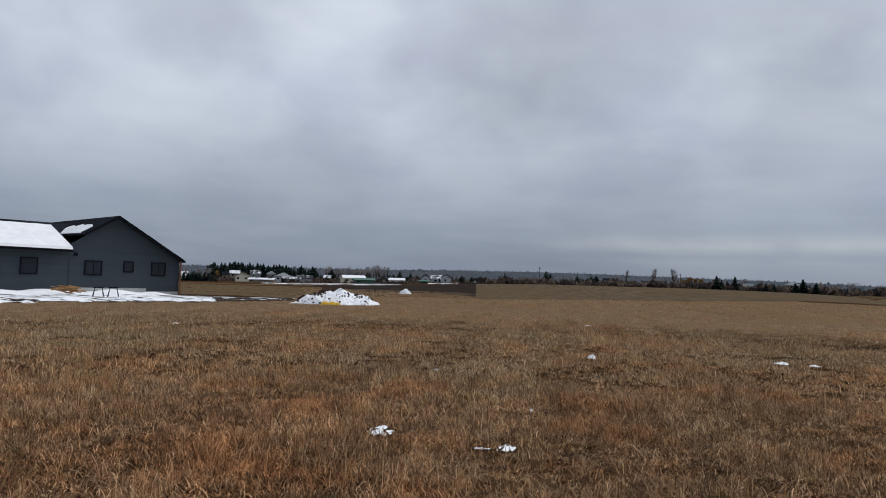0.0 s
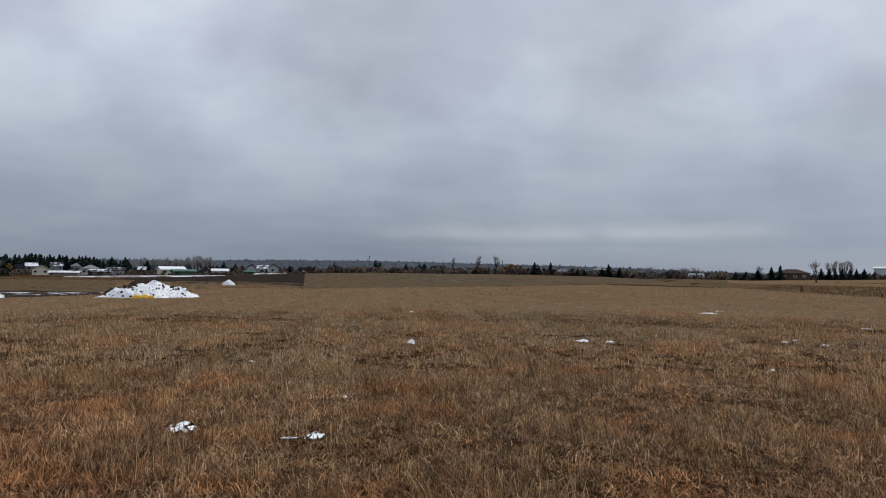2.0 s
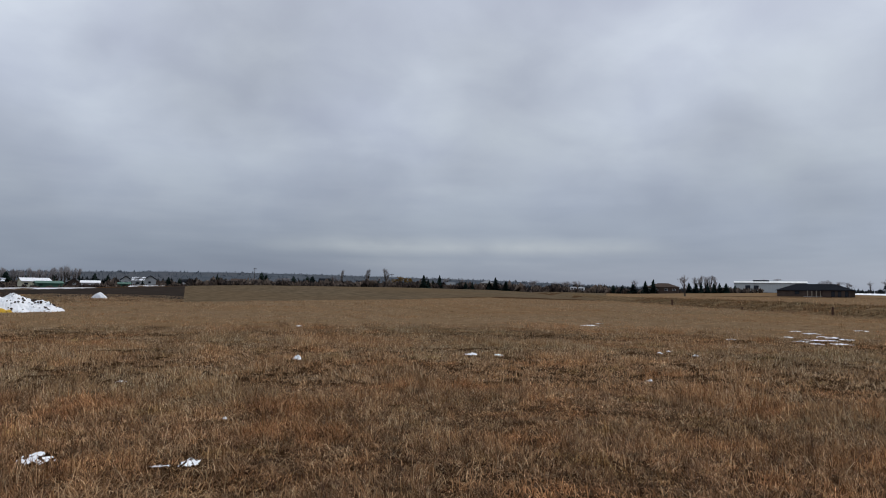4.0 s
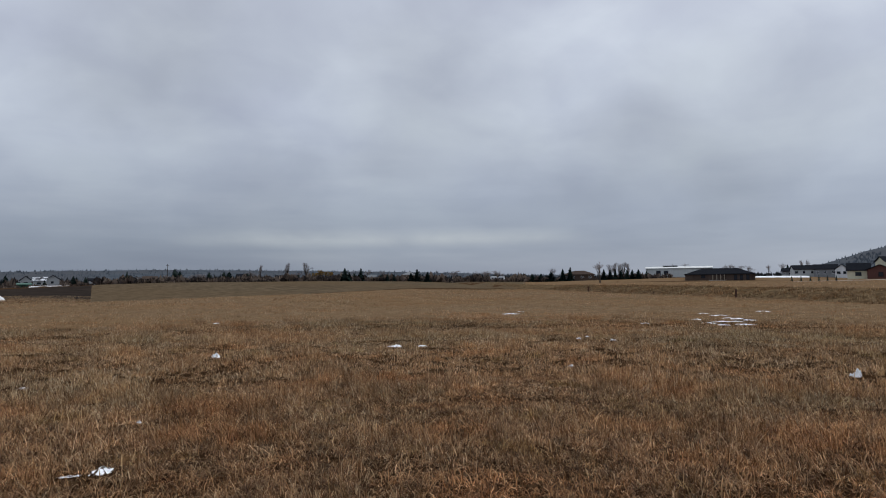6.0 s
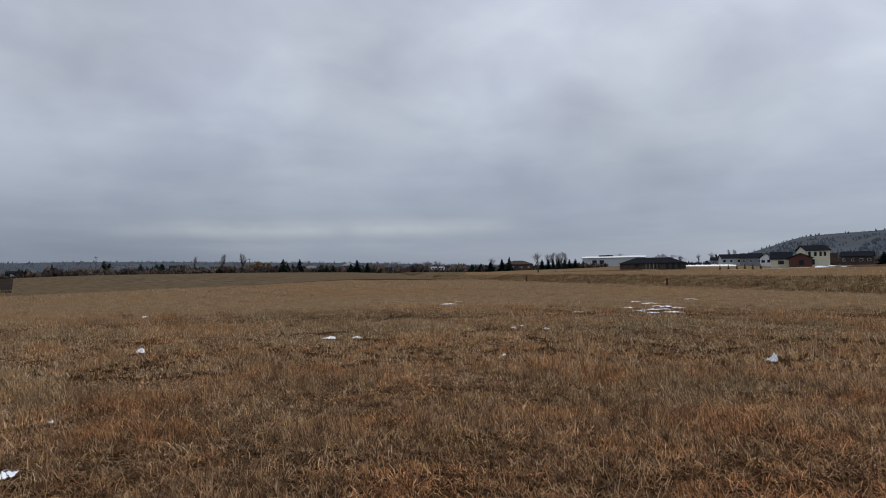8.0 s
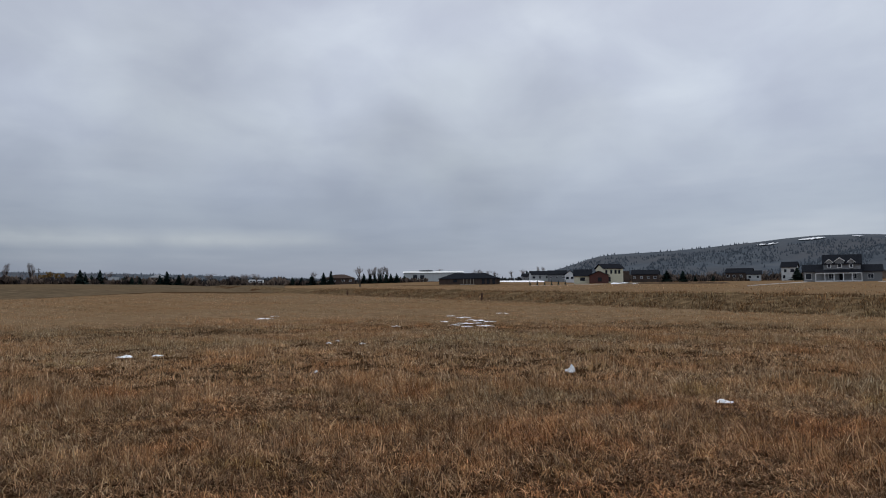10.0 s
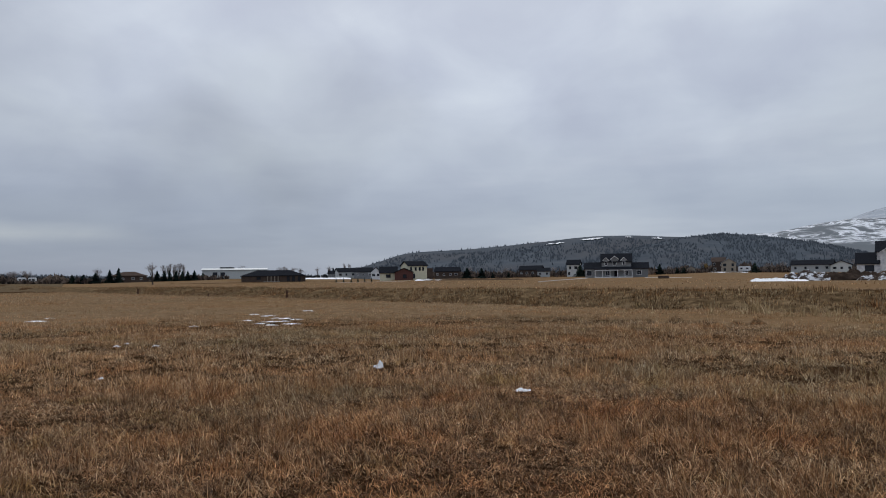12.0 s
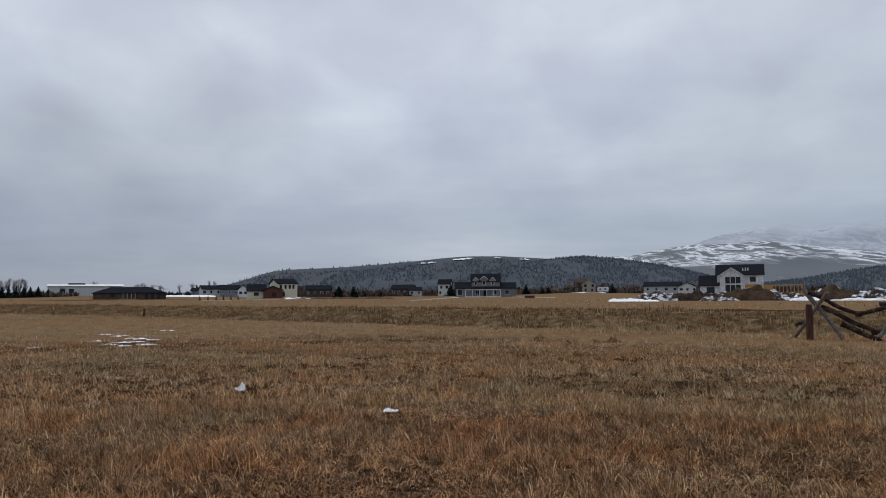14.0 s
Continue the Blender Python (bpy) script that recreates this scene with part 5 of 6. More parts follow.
# ---- trees ----
def conifer(seed, m, label, group=""):
    """A spruce one metre high and wide by scale: trunk and whorls of drooping, ragged branches."""
    r = random.Random(seed)
    ob = thing("spruce", m, label, "tree", group)
    bm = bmesh.new()
    bar(bm, (0, 0, -0.05), (0, 0, 0.9), 0.022, 0.004, 5)
    part("trunk", bm, "trunk", ob)
    bm = bmesh.new()
    for k in range(17):
        z = 0.06 + 0.92 * k / 16.5
        reach_out = 0.24 * (1 - z) ** 0.85 + 0.012
        for q in range(9):
            a = q * math.tau / 9 + k * 1.3 + r.uniform(-0.25, 0.25)
            s = reach_out * r.uniform(0.45, 1.45) * (1.15 if k % 2 else 0.85)
            c, w = Vector((math.cos(a), math.sin(a), 0)), Vector((-math.sin(a), math.cos(a), 0)) * s * 0.32
            top, tip = Vector((0, 0, z + 0.045)), c * s + Vector((0, 0, z - 0.035 - 0.03 * r.random()))
            mid = c * s * 0.55 + Vector((0, 0, z + 0.012))
            poly(bm, top, mid + w, tip, mid - w)
            poly(bm, top * 0.96, mid + w * 0.9 - Vector((0, 0, 0.035)), tip - Vector((0, 0, 0.02)), mid - w * 0.9 - Vector((0, 0, 0.035)))
    part("crown", bm, "needles", ob)
    return ob


def bare_tree(seed, m, label, spread=0.5, rise=0.75, mat="twig", group="", levels=5, name="bare_tree", fine=0.0026):
    """A leafless tree one metre high: trunk with limbs, and a crown of ever thinner twigs."""
    r = random.Random(seed)
    ob = thing(name, m, label, "tree", group)
    trunk, crown = bmesh.new(), bmesh.new()

    def grow(a, way, length, rad, level):
        b = a + way * length
        bar(trunk if level < 2 else crown, a, b, rad, rad * 0.62, 5 if level < 2 else 3, None)
        if level >= levels:
            return
        for k in range(r.randint(2, 4) if level else 6):
            t = r.uniform(0.35, 1.0) if level else r.uniform(0.45, 1.0)
            side = Vector((r.gauss(0, 1), r.gauss(0, 1), 0)).normalized()
            w = (way * rise + side * spread * r.uniform(0.5, 1.2) + Vector((0, 0, 0.25))).normalized()
            grow(a + way * length * t, w, length * r.uniform(0.52, 0.74), max(fine, rad * 0.5), level + 1)

    grow(Vector((0, 0, -0.03)), Vector((0, 0, 1)), 0.36, 0.026, 0)
    top = max(v.co.z for v in crown.verts)
    for v in (*trunk.verts, *crown.verts):
        v.co /= top
    part("trunk", trunk, "trunk", ob)
    part("crown", crown, mat, ob)
    return ob


def stretch(az, d, width, height, spin=0.0, dz=0.0):
    return on_ground(az, d, dz, spin) @ Matrix.Diagonal((width, width, height, 1))


def plant(master, m):
    """A copy of a tree at a stretched pose, whatever its master's own stretch."""
    copy_thing(master, m @ Matrix.Diagonal((1 / master.scale.x, 1 / master.scale.y, 1 / master.scale.z, 1)))


tr = random.Random(11)
SPRUCE = [conifer(k, stretch(a, d, h * 1.7, h), "dark green spruce standing among far houses", "spruces") for k, (a, d, h) in enumerate(((21.55, 318, 6.3), (27.45, 318, 6.0), (45.28, 330, 4.6), (39.35, 322, 5.8)))]


def spruce(az, d, el, wide=1.1, ob=None):
    h = reach(az, d, el)
    plant(ob or SPRUCE[tr.randrange(4)], stretch(az, d, h * wide * 1.6, h, tr.uniform(0, 360)))


for az, d, el, wide in ((22.85, 330, 1.25, 0.8), (21.9, 325, 0.95, 1.0), (22.3, 340, 0.85, 1.2), (25.0, 325, 0.72, 1.0), (25.55, 325, 0.72, 0.9), (26.95, 315, 0.82, 1.4), (28.3, 315, 0.85, 1.1), (5.15, 330, 1.08, 0.8),
                        (11.0, 345, 1.0, 1.2), (12.1, 345, 0.98, 1.6), (12.5, 345, 1.02, 1.5), (8.5, 350, 1.25, 1.3), (8.85, 355, 1.1, 1.4), (39.95, 325, 1.12, 0.8), (43.1, 330, 0.85, 1.0), (43.5, 330, 0.82, 0.9), (43.95, 330, 0.86, 0.9), (44.4, 330, 0.84, 1.0), (44.8, 330, 0.85, 1.0),
                        (42.6, 330, 0.88, 1.0), (38.4, 330, 0.75, 1.4), (37.6, 335, 0.62, 1.5), (36.9, 335, 0.6, 1.4), (45.9, 335, 0.7, 1.0), (68.1, 300, 0.82, 1.3), (66.9, 310, 0.85, 1.5), (76.05, 310, 0.95, 1.3), (89.05, 320, 0.86, 1.3), (82.2, 330, 0.9, 1.2), (83.5, 330, 0.6, 1.3), (84.0, 325, 0.65, 1.3), (92.1, 340, 0.55, 1.2),
                        (1.6, 300, 0.78, 1.1), (2.4, 295, 0.70, 1.0), (-0.2, 285, 0.5, 1.0), (55.95, 400, 1.0, 0.9), (69.0, 310, 0.4, 1.2), (70.3, 310, 0.42, 1.2), (13.9, 350, 0.9, 1.2), (17.8, 345, 0.75, 1.2), (24.5, 330, 0.7, 1.3), (20.9, 350, 0.7, 1.1), (-12.9, 290, 0.2, 1.0)):
    spruce(az, d, el, wide)
for k in range(54):
    az = -18.7 + 8.4 * k / 53 + tr.uniform(-0.12, 0.12)
    spruce(az, tr.uniform(470, 540), 1.14 + 0.16 * math.exp(-((az + 16) / 2) ** 2) - 0.02 * (az + 14) / 4 + tr.uniform(-0.22, 0.1), tr.uniform(0.75, 1.1))
for k in range(9):
    spruce(-20.4 + 0.3 * k, 300, tr.uniform(0.2, 0.5), 0.9)
for k in range(16):
    spruce(tr.uniform(-10.3, 2.5), tr.uniform(420, 470), tr.uniform(0.55, 0.95), 1.2)
for az in (56.2, 56.8, 57.4, 57.95, 58.5, 59.05):
    plant(SPRUCE[1], stretch(az, 226, 1.3, tr.uniform(1.3, 1.8), az * 50))

BARE = [bare_tree(31, stretch(42.3, 250, 8.5, 7.5), "broad leafless tree with fine grey twigs", 0.55, 0.7, group="bare trees"),
        bare_tree(32, stretch(14.85, 360, 9.0, 9.5), "tall slender leafless tree", 0.36, 0.95, group="bare trees", levels=5, fine=0.0014),
        bare_tree(33, stretch(52.2, 430, 8.5, 7.5), "leafless tree behind low houses", 0.6, 0.65, group="bare trees")]


def leafless(az, d, el, wide, kind):
    h = reach(az, d, el)
    wide *= (1.15, 1.9, 1.15)[kind]
    plant(BARE[kind], stretch(az, d, h * wide, h, tr.uniform(0, 360)))


for az, d, el, wide, kind in ((16.95, 360, 1.8, 0.55, 1), (18.45, 360, 1.82, 0.65, 1), (43.1, 345, 1.35, 0.7, 1), (43.45, 345, 1.5, 0.6, 1), (43.8, 345, 1.4, 0.6, 1), (44.15, 345, 1.52, 0.6, 1), (44.5, 345, 1.42, 0.6, 1), (38.6, 345, 1.1, 0.9, 0),
                              (51.6, 420, 1.02, 1.0, 2), (52.7, 420, 1.0, 0.9, 2), (53.4, 420, 0.95, 1.0, 2), (54.7, 420, 1.05, 0.8, 0), (55.6, 420, 1.15, 1.0, 0), (56.9, 420, 1.38, 0.5, 1), (57.3, 420, 1.35, 0.5, 1), (47.9, 400, 1.2, 0.8, 0), (48.8, 400, 1.2, 0.8, 2),
                              (67.0, 350, 1.0, 1.0, 0), (70.0, 370, 0.8, 1.2, 2), (74.0, 350, 0.85, 1.1, 0), (85.3, 340, 1.1, 1.0, 0), (91.0, 345, 0.95, 1.2, 0), (90.0, 350, 0.8, 1.3, 2), (83.0, 350, 0.7, 1.3, 2), (95.6, 350, 1.0, 1.0, 2), (14.2, 365, 1.1, 1.2, 0), (24.6, 350, 1.05, 1.0, 0), (23.4, 360, 1.1, 0.9, 2),
                              (-19.3, 300, 0.85, 1.0, 0), (-18.6, 310, 0.8, 1.0, 2), (-20.2, 320, 0.9, 1.0, 0)):
    leafless(az, d, el, wide, kind)
for k in range(20):
    leafless(-9.6 + 5.0 * k / 19 + tr.uniform(-0.1, 0.1), tr.uniform(470, 520), 1.2 + 0.28 * math.exp(-((-9.6 + 5.0 * k / 19 + 5.4) / 1.2) ** 2) + tr.uniform(-0.15, 0.1), 0.55, 1)
for k in range(26):
    leafless(tr.uniform(3.2, 36), tr.uniform(355, 420), tr.uniform(0.65, 0.95), tr.uniform(1.0, 1.6), tr.choice((0, 2)))
WILLOW = bare_tree(41, stretch(19.5, 345, 7.5, 5.9), "yellow-twigged willow standing among brown brush", 0.5, 0.8, "yellowtwig", "willows", 5, "willow", 0.009)
for az, d, el, wide in ((19.9, 345, 1.02, 1.2), (20.35, 342, 0.98, 1.2), (19.1, 350, 0.9, 1.1), (85.6, 330, 0.88, 0.9), (-17.9, 400, 0.6, 1.0)):
    h = reach(az, d, el)
    plant(WILLOW, stretch(az, d, h * wide, h, az * 70))


def belt(name, az0, az1, d0, d1, low, high, n, mat, label, seed, wide=1.0, blades=16):
    """A thicket of uncounted shrubs: each a fan of thin upright sprays."""
    r = random.Random(seed)
    verts, faces = [], []
    for _ in range(n):
        az, d = r.uniform(az0, az1), r.uniform(d0, d1)
        p = bearing(az, d)
        z = ground(p.x, p.y)
        h = r.uniform(low, high) * (0.75 + 0.5 * noise.noise((az * 1.1, d * 0.02, seed)))
        for _ in range(blades):
            a, t = r.uniform(0, math.tau), r.random() ** 0.6
            q = p + Vector((math.cos(a), math.sin(a), 0)) * h * 0.6 * wide * t
            s = h * r.uniform(0.06, 0.16) * wide
            zz = h * (1 - 0.5 * t * t) * r.uniform(0.6, 1.05)
            base, b2 = len(verts), r.uniform(0, math.tau)
            c = Vector((math.cos(b2), math.sin(b2), 0)) * s
            verts += [(*(p.lerp(q, 0.5) - c).xy, z - 0.2), (*(p.lerp(q, 0.5) + c).xy, z - 0.2), (*(q + c * 1.3).xy, z + zz * 0.6), (*q.xy, z + zz), (*(q - c * 1.3).xy, z + zz * 0.55)]
            faces.append((base, base + 1, base + 2, base + 3, base + 4))
    return tagged(sheet_mesh(name, verts, faces, mat), label, "shrubs", kind="stuff")


belt("brush", 3.2, 36, 325, 360, 2.2, 5.2, 620, "brush", "thicket of leafless brown brush along a crest", 1, 1.6)
belt("brush", 10, 21, 325, 345, 2.0, 4.2, 220, "brush", "thicket of leafless brown brush along a crest", 2, 1.8)
belt("woods", -22, 38, 560, 720, 5, 9.5, 800, "farwood", "far dark belt of trees behind the houses", 3, 0.9)
belt("brush", -19, 3, 400, 460, 2.0, 5.0, 420, "brush", "brown brush among village houses", 4, 1.2)
belt("brush", -12, 3, 262, 285, 0.8, 1.7, 130, "brush", "brown brush before village houses", 9, 1.4)
belt("woods", 34, 59, 480, 560, 3, 6, 330, "farwood", "far dark belt of trees behind low houses", 5, 1.0)
belt("brush", 36, 48, 330, 380, 1.5, 4.0, 200, "brush", "brown brush round low houses", 6, 1.2)
belt("woods", 60, 112, 480, 620, 3, 7, 700, "brush", "brown leafless woods at the foot of a hill", 7, 1.1)
belt("brush", 66, 96, 345, 400, 1.2, 3.5, 260, "brush", "brown brush behind far houses", 8, 1.2)


# ---- poles and fences ----
def pole(az, d, el, label):
    ob = thing("utility_pole", on_ground(az, d, -0.2), label, "pole")
    h = reach(az, d, el)
    bm = bmesh.new()
    bar(bm, (0, 0, 0), (0, 0, h), 0.17, 0.11, 8)
    part("shaft", bm, "trunk", ob)
    part("crossarm", box(bmesh.new(), -0.9, 0.9, -0.06, 0.06, h - 0.8, h - 0.65), "trunk", ob)


pole(7.97, 380, 1.66, "tall thin utility pole behind the crest")
pole(18.92, 380, 1.38, "utility pole among leafless trees")
pole(29.1, 420, 0.98, "utility pole behind dark spruces")


def fence_post(az, d, h, rad, label, lean=0.0, group=""):
    ob = thing("fence_post", on_ground(az, d, 0) @ pose(0, 0, 0, 0, lean, 0), label, "fence post", group)
    bm = bmesh.new()
    rings = []
    for k in range(9):
        z = -0.2 + (h + 0.2) * k / 8
        rings.append([bm.verts.new((rad * (1 + 0.08 * noise.noise((q * 1.1, z * 2, 0))) * math.cos(q * math.tau / 12) * (1 if k < 8 else 0.86), rad * math.sin(q * math.tau / 12) * (1 if k < 8 else 0.86), z + 0.015 * noise.noise((q, k, 3)))) for q in range(12)])
    for p, q in zip(rings, rings[1:]):
        for k in range(12):
            bm.faces.new((p[k], p[(k + 1) % 12], q[(k + 1) % 12], q[k]))
    bm.faces.new(rings[-1])
    part("shaft", bm, "postwood", ob)


fence_post(102.05, 26.6, 1.22, 0.105, "thick reddish-brown wooden fence post in dry grass")
fence_post(52.35, 74.5, 1.15, 0.09, "weathered wooden fence post by the ditch", 2, "ditch posts")
fence_post(41.4, 97, 0.8, 0.1, "weathered wooden fence post by the ditch", -2, "ditch posts")
fence_post(46.4, 86, 0.8, 0.08, "weathered wooden fence post by the ditch", 1, "ditch posts")


def log(ob, name, a, b, r, mat, seed, label=""):
    """A crooked round timber with knots."""
    bm = bmesh.new()
    a, b = Vector(a), Vector(b)
    way = (b - a).normalized()
    side, n, rings = way.orthogonal().normalized(), 9, []
    other = way.cross(side)
    for k in range(n):
        t = k / (n - 1)
        off = side * 0.05 * noise.noise((t * 2.5, seed, 0)) + other * 0.05 * noise.noise((t * 2.5, seed, 5))
        rr = r * (1.1 - 0.25 * t) * (1 + 0.22 * noise.noise((t * 7, seed, 8)))
        rings.append([bm.verts.new(a.lerp(b, t) + off + rr * (1 + 0.12 * noise.noise((q * 0.9, t * 5, seed))) * (math.cos(q * math.tau / 9) * side + math.sin(q * math.tau / 9) * other)) for q in range(9)])
    for p, q in zip(rings, rings[1:]):
        for k in range(9):
            bm.faces.new((p[k], p[(k + 1) % 9], q[(k + 1) % 9], q[k]))
    bm.faces.new(rings[0][::-1]), bm.faces.new(rings[-1])
    return part(name, bm, mat, ob, label)


def buck_fence():
    ob = thing("buck_fence", on_ground(102.05, 27.0, 0), "collapsing rail fence of weathered crossed legs and dark logs", "fence")
    log(ob, "leg", (-0.14, 0.45, 1.76), (0.95, -0.4, 0.12), 0.075, "oldwood", 1, "pale weathered leg")
    log(ob, "leg", (0.56, -0.25, 1.62), (-0.45, 0.55, 0.05), 0.060, "oldwood", 2, "pale weathered leg")
    log(ob, "rail", (0.0, 0.1, 1.62), (1.52, 0.25, 0.83), 0.068, "bark", 3)
    log(ob, "rail", (0.36, 0.2, 1.14), (1.95, 0.3, 0.3), 0.080, "bark", 4)
    log(ob, "rail", (0.92, -0.1, 0.58), (2.05, -0.05, 0.02), 0.084, "bark", 5)
    log(ob, "rail", (1.36, 0.2, 0.86), (3.3, 0.5, 1.42), 0.068, "bark", 6)
    log(ob, "rail", (1.8, 0.3, 0.26), (3.6, 0.5, 0.92), 0.072, "bark", 7)
    log(ob, "rail", (2.08, 0.6, 1.22), (4.2, 0.8, 1.32), 0.064, "bark", 8)
    log(ob, "leg", (2.72, 0.5, 1.36), (1.95, -0.3, 0.15), 0.068, "oldwood", 9, "pale weathered leg")
    log(ob, "leg", (2.35, -0.2, 1.0), (3.1, 0.6, 0.1), 0.068, "oldwood", 10, "pale weathered leg")
    log(ob, "rail", (-0.38, 0.5, 0.5), (-0.15, 1.3, 0.62), 0.060, "bark", 11)
    log(ob, "rail", (3.2, 0.4, 0.5), (5.2, 0.6, 1.1), 0.072, "bark", 12)


buck_fence()


# ---- snow left in the grass ----
def snow_patch(x, y, w, deep, h, turn, seed, label, holes=0.0, group="snow patches in the grass", n=26):
    bm = bmesh.new()
    grid = {}
    for i in range(n + 1):
        for j in range(n + 1):
            u, v = 2 * i / n - 1, 2 * j / n - 1
            rim = 0.8 + 0.45 * noise.noise((u * 1.6 + seed, v * 1.6, seed)) + 0.25 * noise.noise((u * 4 + seed, v * 4, seed))
            e = rim - math.hypot(u, v)
            if holes and noise.noise((u * 2.6 + seed * 3, v * 2.6, 2.0)) > 0.5 - holes:
                e = -1
            grid[i, j] = (u, v, e)
    verts = {}
    for (i, j), (u, v, e) in grid.items():
        if e > 0:
            z = h * min(1, e * 1.6) * (0.8 + 0.5 * noise.noise((u * 4, v * 4, seed))) - 0.02
            verts[i, j] = bm.verts.new((u * w / 2, v * deep / 2, z))
    for i in range(n):
        for j in range(n):
            ks = [(i, j), (i + 1, j), (i + 1, j + 1), (i, j + 1)]
            if all(k in verts for k in ks):
                bm.faces.new([verts[k] for k in ks])
    ob = part("snow_patch", bm, "snow")
    ob.matrix_basis = pose(x, y, ground(x, y) + (0.05 if math.hypot(x, y) < 14 else 0.085), 0, 0, turn)
    for f in ob.data.polygons:
        f.use_smooth = True
    SNOW.append((x, y, max(w, deep) * 0.55))
    return tagged(ob, label, "snow", group)


SNOW = []
FLAT, LUMP = "thin ragged patch of old snow in dry grass", "small white lump of snow in dry grass"
snow_patch(-0.58, 7.3, 0.34, 0.62, 0.045, 10, 1.0, FLAT, 0.26)
snow_patch(0.66, 6.75, 0.22, 0.34, 0.035, -30, 2.0, FLAT, 0.27)
snow_patch(0.42, 6.72, 0.24, 0.07, 0.01, 0, 2.5, FLAT, 0.32)
snow_patch(3.29, 15.13, 0.24, 0.34, 0.1, 0, 3.0, LUMP)
snow_patch(7.66, 15.67, 0.46, 0.4, 0.05, -20, 4.0, FLAT)
snow_patch(8.2, 15.3, 0.32, 0.25, 0.035, -20, 5.0, FLAT, 0.15)
snow_patch(11.28, 6.57, 0.2, 0.2, 0.15, -60, 6.0, LUMP)
snow_patch(9.78, 3.43, 0.32, 0.2, 0.045, -70, 7.0, FLAT)
pr = random.Random(17)
# az, distance, width, depth: streaks where a drift has nearly melted
for az, d, w, deep in ((49.6, 32.1, 0.7, 0.7), (50.7, 30.5, 1.0, 0.6), (50.1, 25.8, 0.8, 0.6), (51.7, 28.6, 1.1, 0.9), (52.4, 24.7, 0.9, 0.5), (52.8, 27.3, 0.6, 0.6), (53.7, 34.8, 0.8, 0.9), (51.2, 26.6, 1.2, 0.5), (49.2, 28.0, 0.6, 0.5), (51.0, 24.4, 0.7, 0.4),
                       (45.3, 25.1, 0.4, 0.4), (34.8, 33.1, 1.0, 0.7), (35.6, 35.0, 0.6, 0.6), (40.3, 18.4, 0.22, 0.25), (42.9, 18.1, 0.2, 0.25), (39.7, 12.5, 0.14, 0.2), (-0.3, 12.8, 0.24, 0.14), (7.5, 9.0, 0.09, 0.08), (40.9, 19.2, 0.16, 0.2), (-20.8, 24.4, 0.25, 0.3), (11.9, 29.7, 0.4, 0.4), (-23.7, 10.8, 0.12, 0.2)):
    if az > 30:
        az, d = az + 0.4, d + 0.7
    p = bearing(az, d)
    snow_patch(p.x, p.y, w, deep, 0.04, -az, pr.uniform(0, 50), FLAT, 0.3, "melting snow streaks", 20)


# ---- the dry grass ----
def blades(name, roots, mat, label, seed, wide, segments=2):
    """Uncounted blades in one mesh. roots: rows of x, y, z, height, lean angle, lean amount."""
    g = np.random.default_rng(seed)
    x, y, z, h, phi, lean = roots.T
    n = len(x)
    w = wide * g.uniform(0.6, 1.3, n)
    turn = phi + g.normal(0, 0.9, n) + np.pi / 2
    sx, sy = np.cos(turn) * w / 2, np.sin(turn) * w / 2
    stations = [(0.0, 1.0), (0.4, 1.0), (0.75, 0.7), (1.0, 0.0)][:: 1 if segments == 3 else 3] if segments != 2 else [(0.0, 1.0), (0.55, 0.85), (1.0, 0.0)]
    cols, px, py, pz, last = [], x, y, z, 0.0
    for t, wd in stations:
        bend = lean * (0.5 + 2.2 * (t + last) / 2)
        run, climb = np.sin(bend) * h * (t - last), np.cos(bend) * h * (t - last)
        px, py, pz, last = px + np.cos(phi) * run, py + np.sin(phi) * run, np.maximum(pz + climb, z + 0.012), t
        if wd:
            cols += [np.stack([px - sx * wd, py - sy * wd, pz], 1), np.stack([px + sx * wd, py + sy * wd, pz], 1)]
        else:
            cols += [np.stack([px, py, pz], 1)]
    k = len(cols)
    co = np.stack(cols, 1).reshape(-1, 3).astype(np.float32)
    base = (np.arange(n) * k)[:, None]
    if segments == 3:
        loops = (base + np.array([[0, 1, 3, 2, 2, 3, 5, 4, 4, 5, 6]])).ravel()
        starts = (np.arange(n)[:, None] * 11 + np.array([[0, 4, 8]])).ravel()
        totals = np.tile([4, 4, 3], n)
    elif segments == 2:
        loops = (base + np.array([[0, 1, 3, 2, 2, 3, 4]])).ravel()
        starts = (np.arange(n)[:, None] * 7 + np.array([[0, 4]])).ravel()
        totals = np.tile([4, 3], n)
    else:
        loops = (base + np.array([[0, 1, 2]])).ravel()
        starts, totals = np.arange(n) * 3, np.full(n, 3)
    me = bpy.data.meshes.new(name)
    me.vertices.add(len(co)), me.loops.add(len(loops)), me.polygons.add(len(starts))
    me.vertices.foreach_set("co", co.ravel())
    me.loops.foreach_set("vertex_index", loops.astype(np.int32))
    me.polygons.foreach_set("loop_start", starts.astype(np.int32))
    me.polygons.foreach_set("loop_total", totals.astype(np.int32))
    me.update(calc_edges=True)
    me.materials.append(M[mat])
    return tagged(new(name, me), label, "grass", kind="stuff")


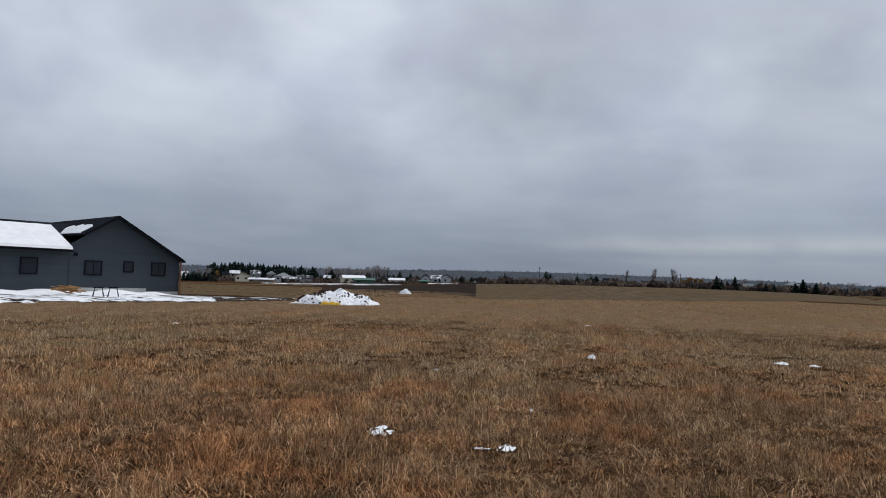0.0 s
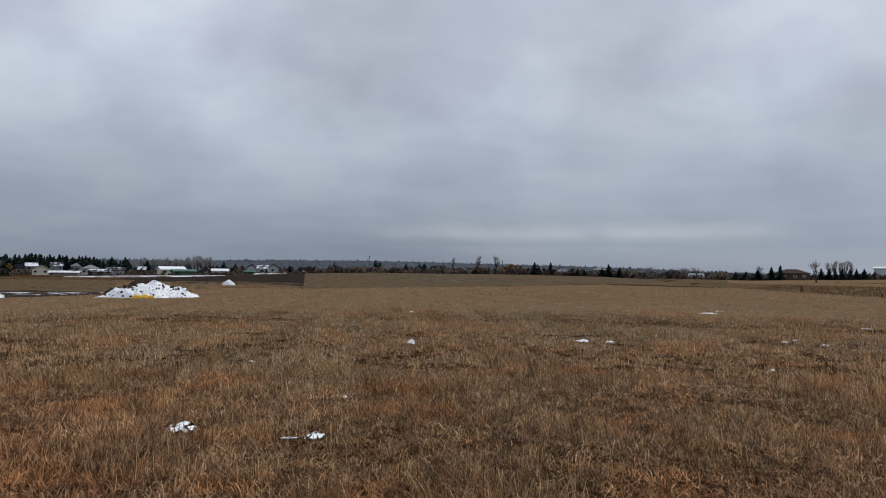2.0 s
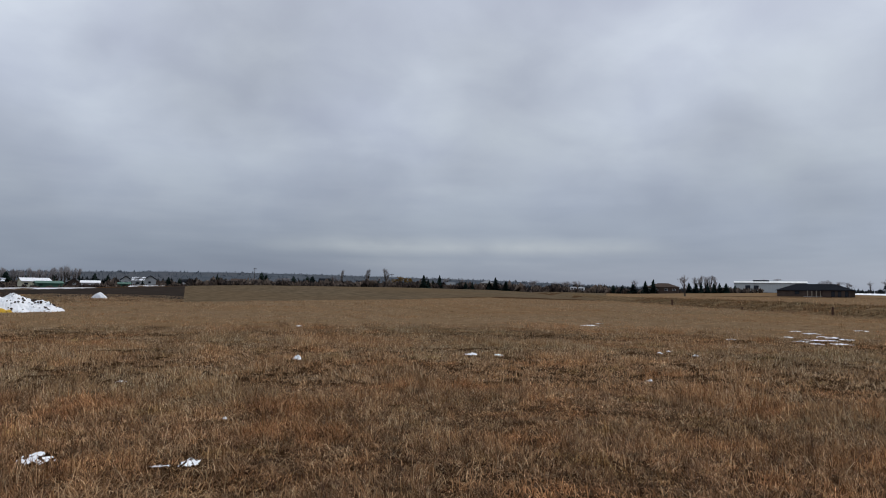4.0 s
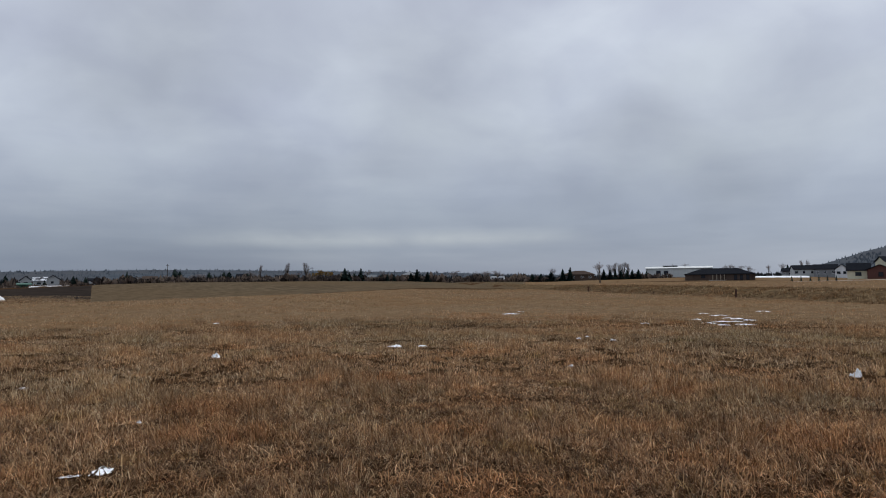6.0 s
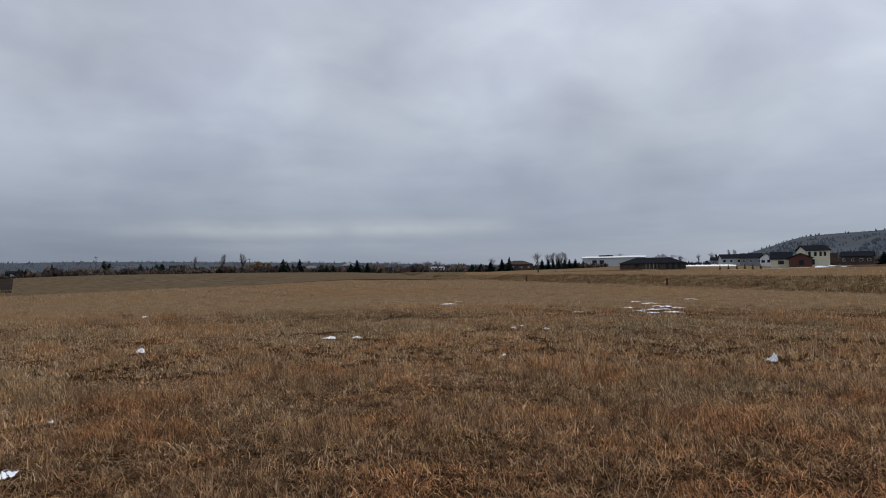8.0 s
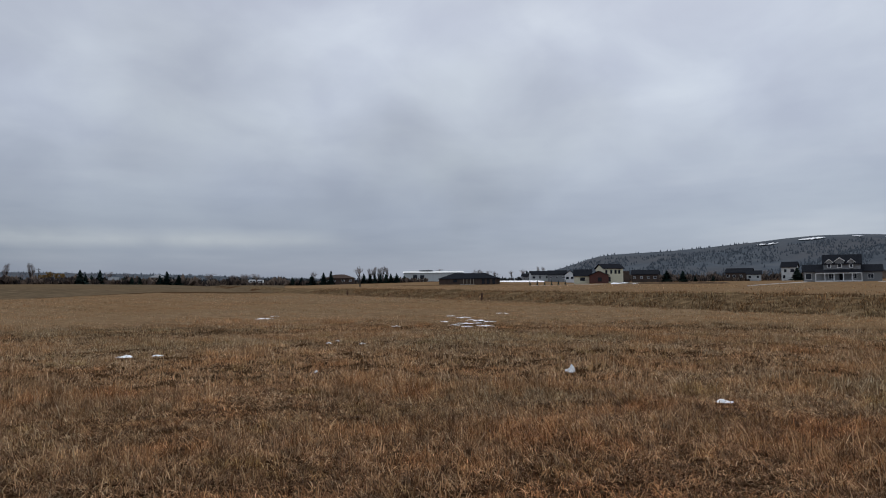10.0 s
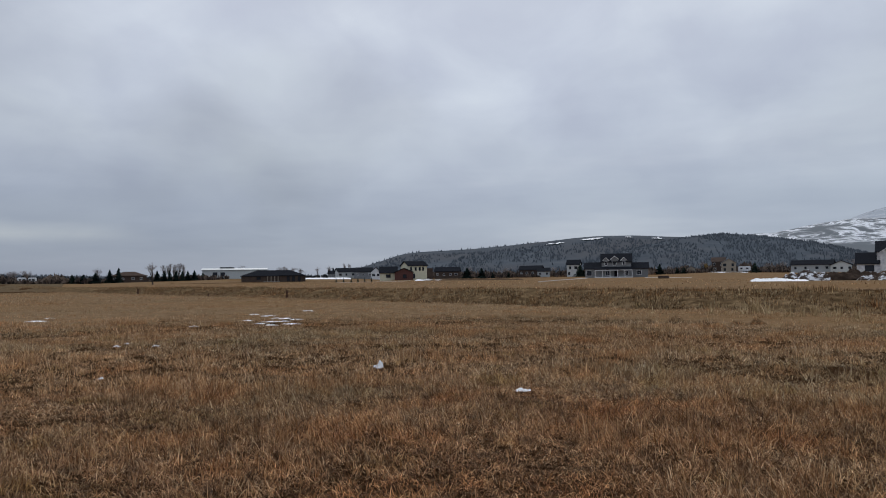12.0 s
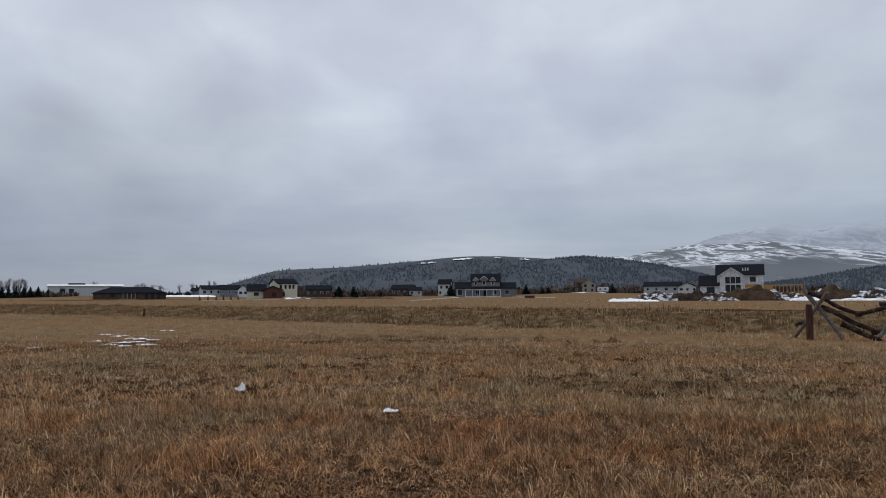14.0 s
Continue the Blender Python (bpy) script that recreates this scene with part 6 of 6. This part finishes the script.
def tufts(seed, az0, az1, r0, r1, per_m2, each, height, spread, keep=None, lean0=0.88):
    """Roots of blades in tufts; height, lean and thickness drift over the field."""
    g = np.random.default_rng(seed)
    count = int(0.5 * (r1 * r1 - r0 * r0) * radians(az1 - az0) * per_m2)
    az, r = g.uniform(az0, az1, count), np.sqrt(g.uniform(r0 * r0, r1 * r1, count))
    out = []
    for a, d in zip(az, r):
        p = bearing(a, d)
        if keep and not keep(p.x, p.y):
            continue
        if any((p.x - sx) ** 2 + (p.y - sy) ** 2 < (0.68 * s + 0.005 * d) ** 2 for sx, sy, s in SNOW):
            continue
        patch = noise.noise((p.x * 0.55, p.y * 0.55, 2.0)) + 0.6 * noise.noise((p.x * 1.7, p.y * 1.7, 6.0))
        broad = noise.noise((p.x * 0.12, p.y * 0.12, 9.0))
        across = p.x * math.cos(radians(ROWS_AZ)) - p.y * math.sin(radians(ROWS_AZ))
        lengthwise = p.x * math.sin(radians(ROWS_AZ)) + p.y * math.cos(radians(ROWS_AZ))
        broad += 1.3 * noise.noise((across * 0.8, lengthwise * 0.05, 30.0))
        size = height * (0.85 + 0.5 * patch + 0.2 * broad) * g.uniform(0.6, 1.3)
        if size < 0.5 * height:
            size = 0.5 * height
        m = max(2, int(each * g.uniform(0.6, 1.3)))
        wind = 2.2 + 1.6 * noise.noise((p.x * 0.25, p.y * 0.25, 20.0)) + g.normal(0, 0.7)
        z = ground(p.x, p.y)
        b = np.empty((m, 6))
        b[:, 0], b[:, 1] = p.x + g.normal(0, spread, m), p.y + g.normal(0, spread, m)
        b[:, 2] = z - 0.02
        b[:, 3] = np.maximum(0.05, size * g.uniform(0.45, 1.25, m))
        b[:, 4] = wind + g.normal(0, 1.9, m)
        b[:, 5] = np.clip(g.normal(lean0 - 0.3 * patch, 0.3, m), 0.05, 1.3)
        out.append(b)
    return np.concatenate(out)


def in_field(x, y):
    r, az = math.hypot(x, y), math.degrees(math.atan2(x, y))
    if az > 2.6 and r > along(az, [(2.6, 90), (14, 116), (27, 146)]):
        return False
    return beyond_ditch(x, y) < 1.5 and not (az < -11.5 and r > along(az, [(-48, 37), (-32, 40.5), (-20, 45), (-11.5, 52)]))


GRASS = "dry brown and rust-coloured field grass, matted and bent"
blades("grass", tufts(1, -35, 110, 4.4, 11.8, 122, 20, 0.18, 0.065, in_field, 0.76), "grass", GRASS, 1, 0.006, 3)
blades("grass", tufts(2, -36, 111, 10.2, 24, 44, 13, 0.165, 0.07, in_field, 0.66), "midgrass", GRASS, 2, 0.011)
blades("grass", tufts(3, -37, 112, 20, 34, 28, 10, 0.15, 0.12, in_field, 0.52), "midgrass", GRASS, 3, 0.02, 1)
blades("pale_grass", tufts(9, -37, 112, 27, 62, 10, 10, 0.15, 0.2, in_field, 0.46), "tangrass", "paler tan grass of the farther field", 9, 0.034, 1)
blades("pale_grass", tufts(4, -12, 60, 58, 135, 2.0, 8, 0.2, 0.4, in_field, 0.45), "tangrass", "paler tan grass of the farther field", 4, 0.08, 1)


BANK = "tall rough brown grass on the ditch bank"
def ditch_strip(name, s0, s1, mat, label, dz):
    verts, faces, n = [], [], 150
    for i in range(n + 1):
        q = DITCH[0] + DWAY * (-30 + 260 * (i / n) ** 1.3)
        for j in range(7):
            s = s0 + (s1 - s0) * j / 6 + 0.9 * noise.noise((i * 0.35, j * 0.1, s0)) + 0.5 * noise.noise((i * 1.1, j * 0.3, s0))
            p = q + DOUT * s
            verts.append((p.x, p.y, ground(p.x, p.y) + dz + (0.12 * noise.noise((p.x * 0.7, p.y * 0.7, 1.0)) if 0 < j < 6 else -0.1)))
    faces = [(i * 7 + j, i * 7 + j + 1, i * 7 + 8 + j, i * 7 + 7 + j) for i in range(n) for j in range(6)]
    return tagged(sheet_mesh(name, verts, faces, mat, True), label, "ground", kind="structure")


ditch_strip("ditch_bank", 5.2, 15.0, "bankturf", "dark rough face of a ditch bank", 0.08)
blades("bank_grass", tufts(5, 36, 113, 30, 150, 9, 10, 0.34, 0.25, lambda x, y: 5.3 < beyond_ditch(x, y) < 13.6 and noise.noise((x * 0.4, y * 0.4, 7.0)) > -0.25, 0.4), "bank", BANK, 5, 0.05, 1)
blades("bank_grass", tufts(6, 36, 113, 38, 220, 0.35, 9, 0.2, 0.6, lambda x, y: 14 < beyond_ditch(x, y) < 110), "grass", "short dry grass beyond the ditch", 6, 0.1, 1)
blades("pale_grass", tufts(10, 40, 113, 27, 120, 6, 10, 0.22, 0.25, lambda x, y: 1.0 < beyond_ditch(x, y) < 5.6, 0.5), "tangrass", "dry grass on the ditch floor", 10, 0.045, 1)
blades("tall_grass", tufts(7, 84, 113, 22, 42, 1.3, 26, 0.62, 0.1, lambda x, y: -3.5 < beyond_ditch(x, y) < 0.8 and noise.noise((x * 0.6, y * 0.6, 1.0)) > 0.02, 0.35), "straw", "tall pale straw tufts along the ditch edge", 7, 0.022)
blades("pale_grass", tufts(8, 44, 113, 24, 75, 2.2, 10, 0.26, 0.2, lambda x, y: -9 < beyond_ditch(x, y) < 0.8 and noise.noise((x * 0.25, y * 0.25, 11.0)) > -0.15 - 0.05 * beyond_ditch(x, y) - 0.25), "straw", "paler dry grass along the ditch edge", 8, 0.03, 1)
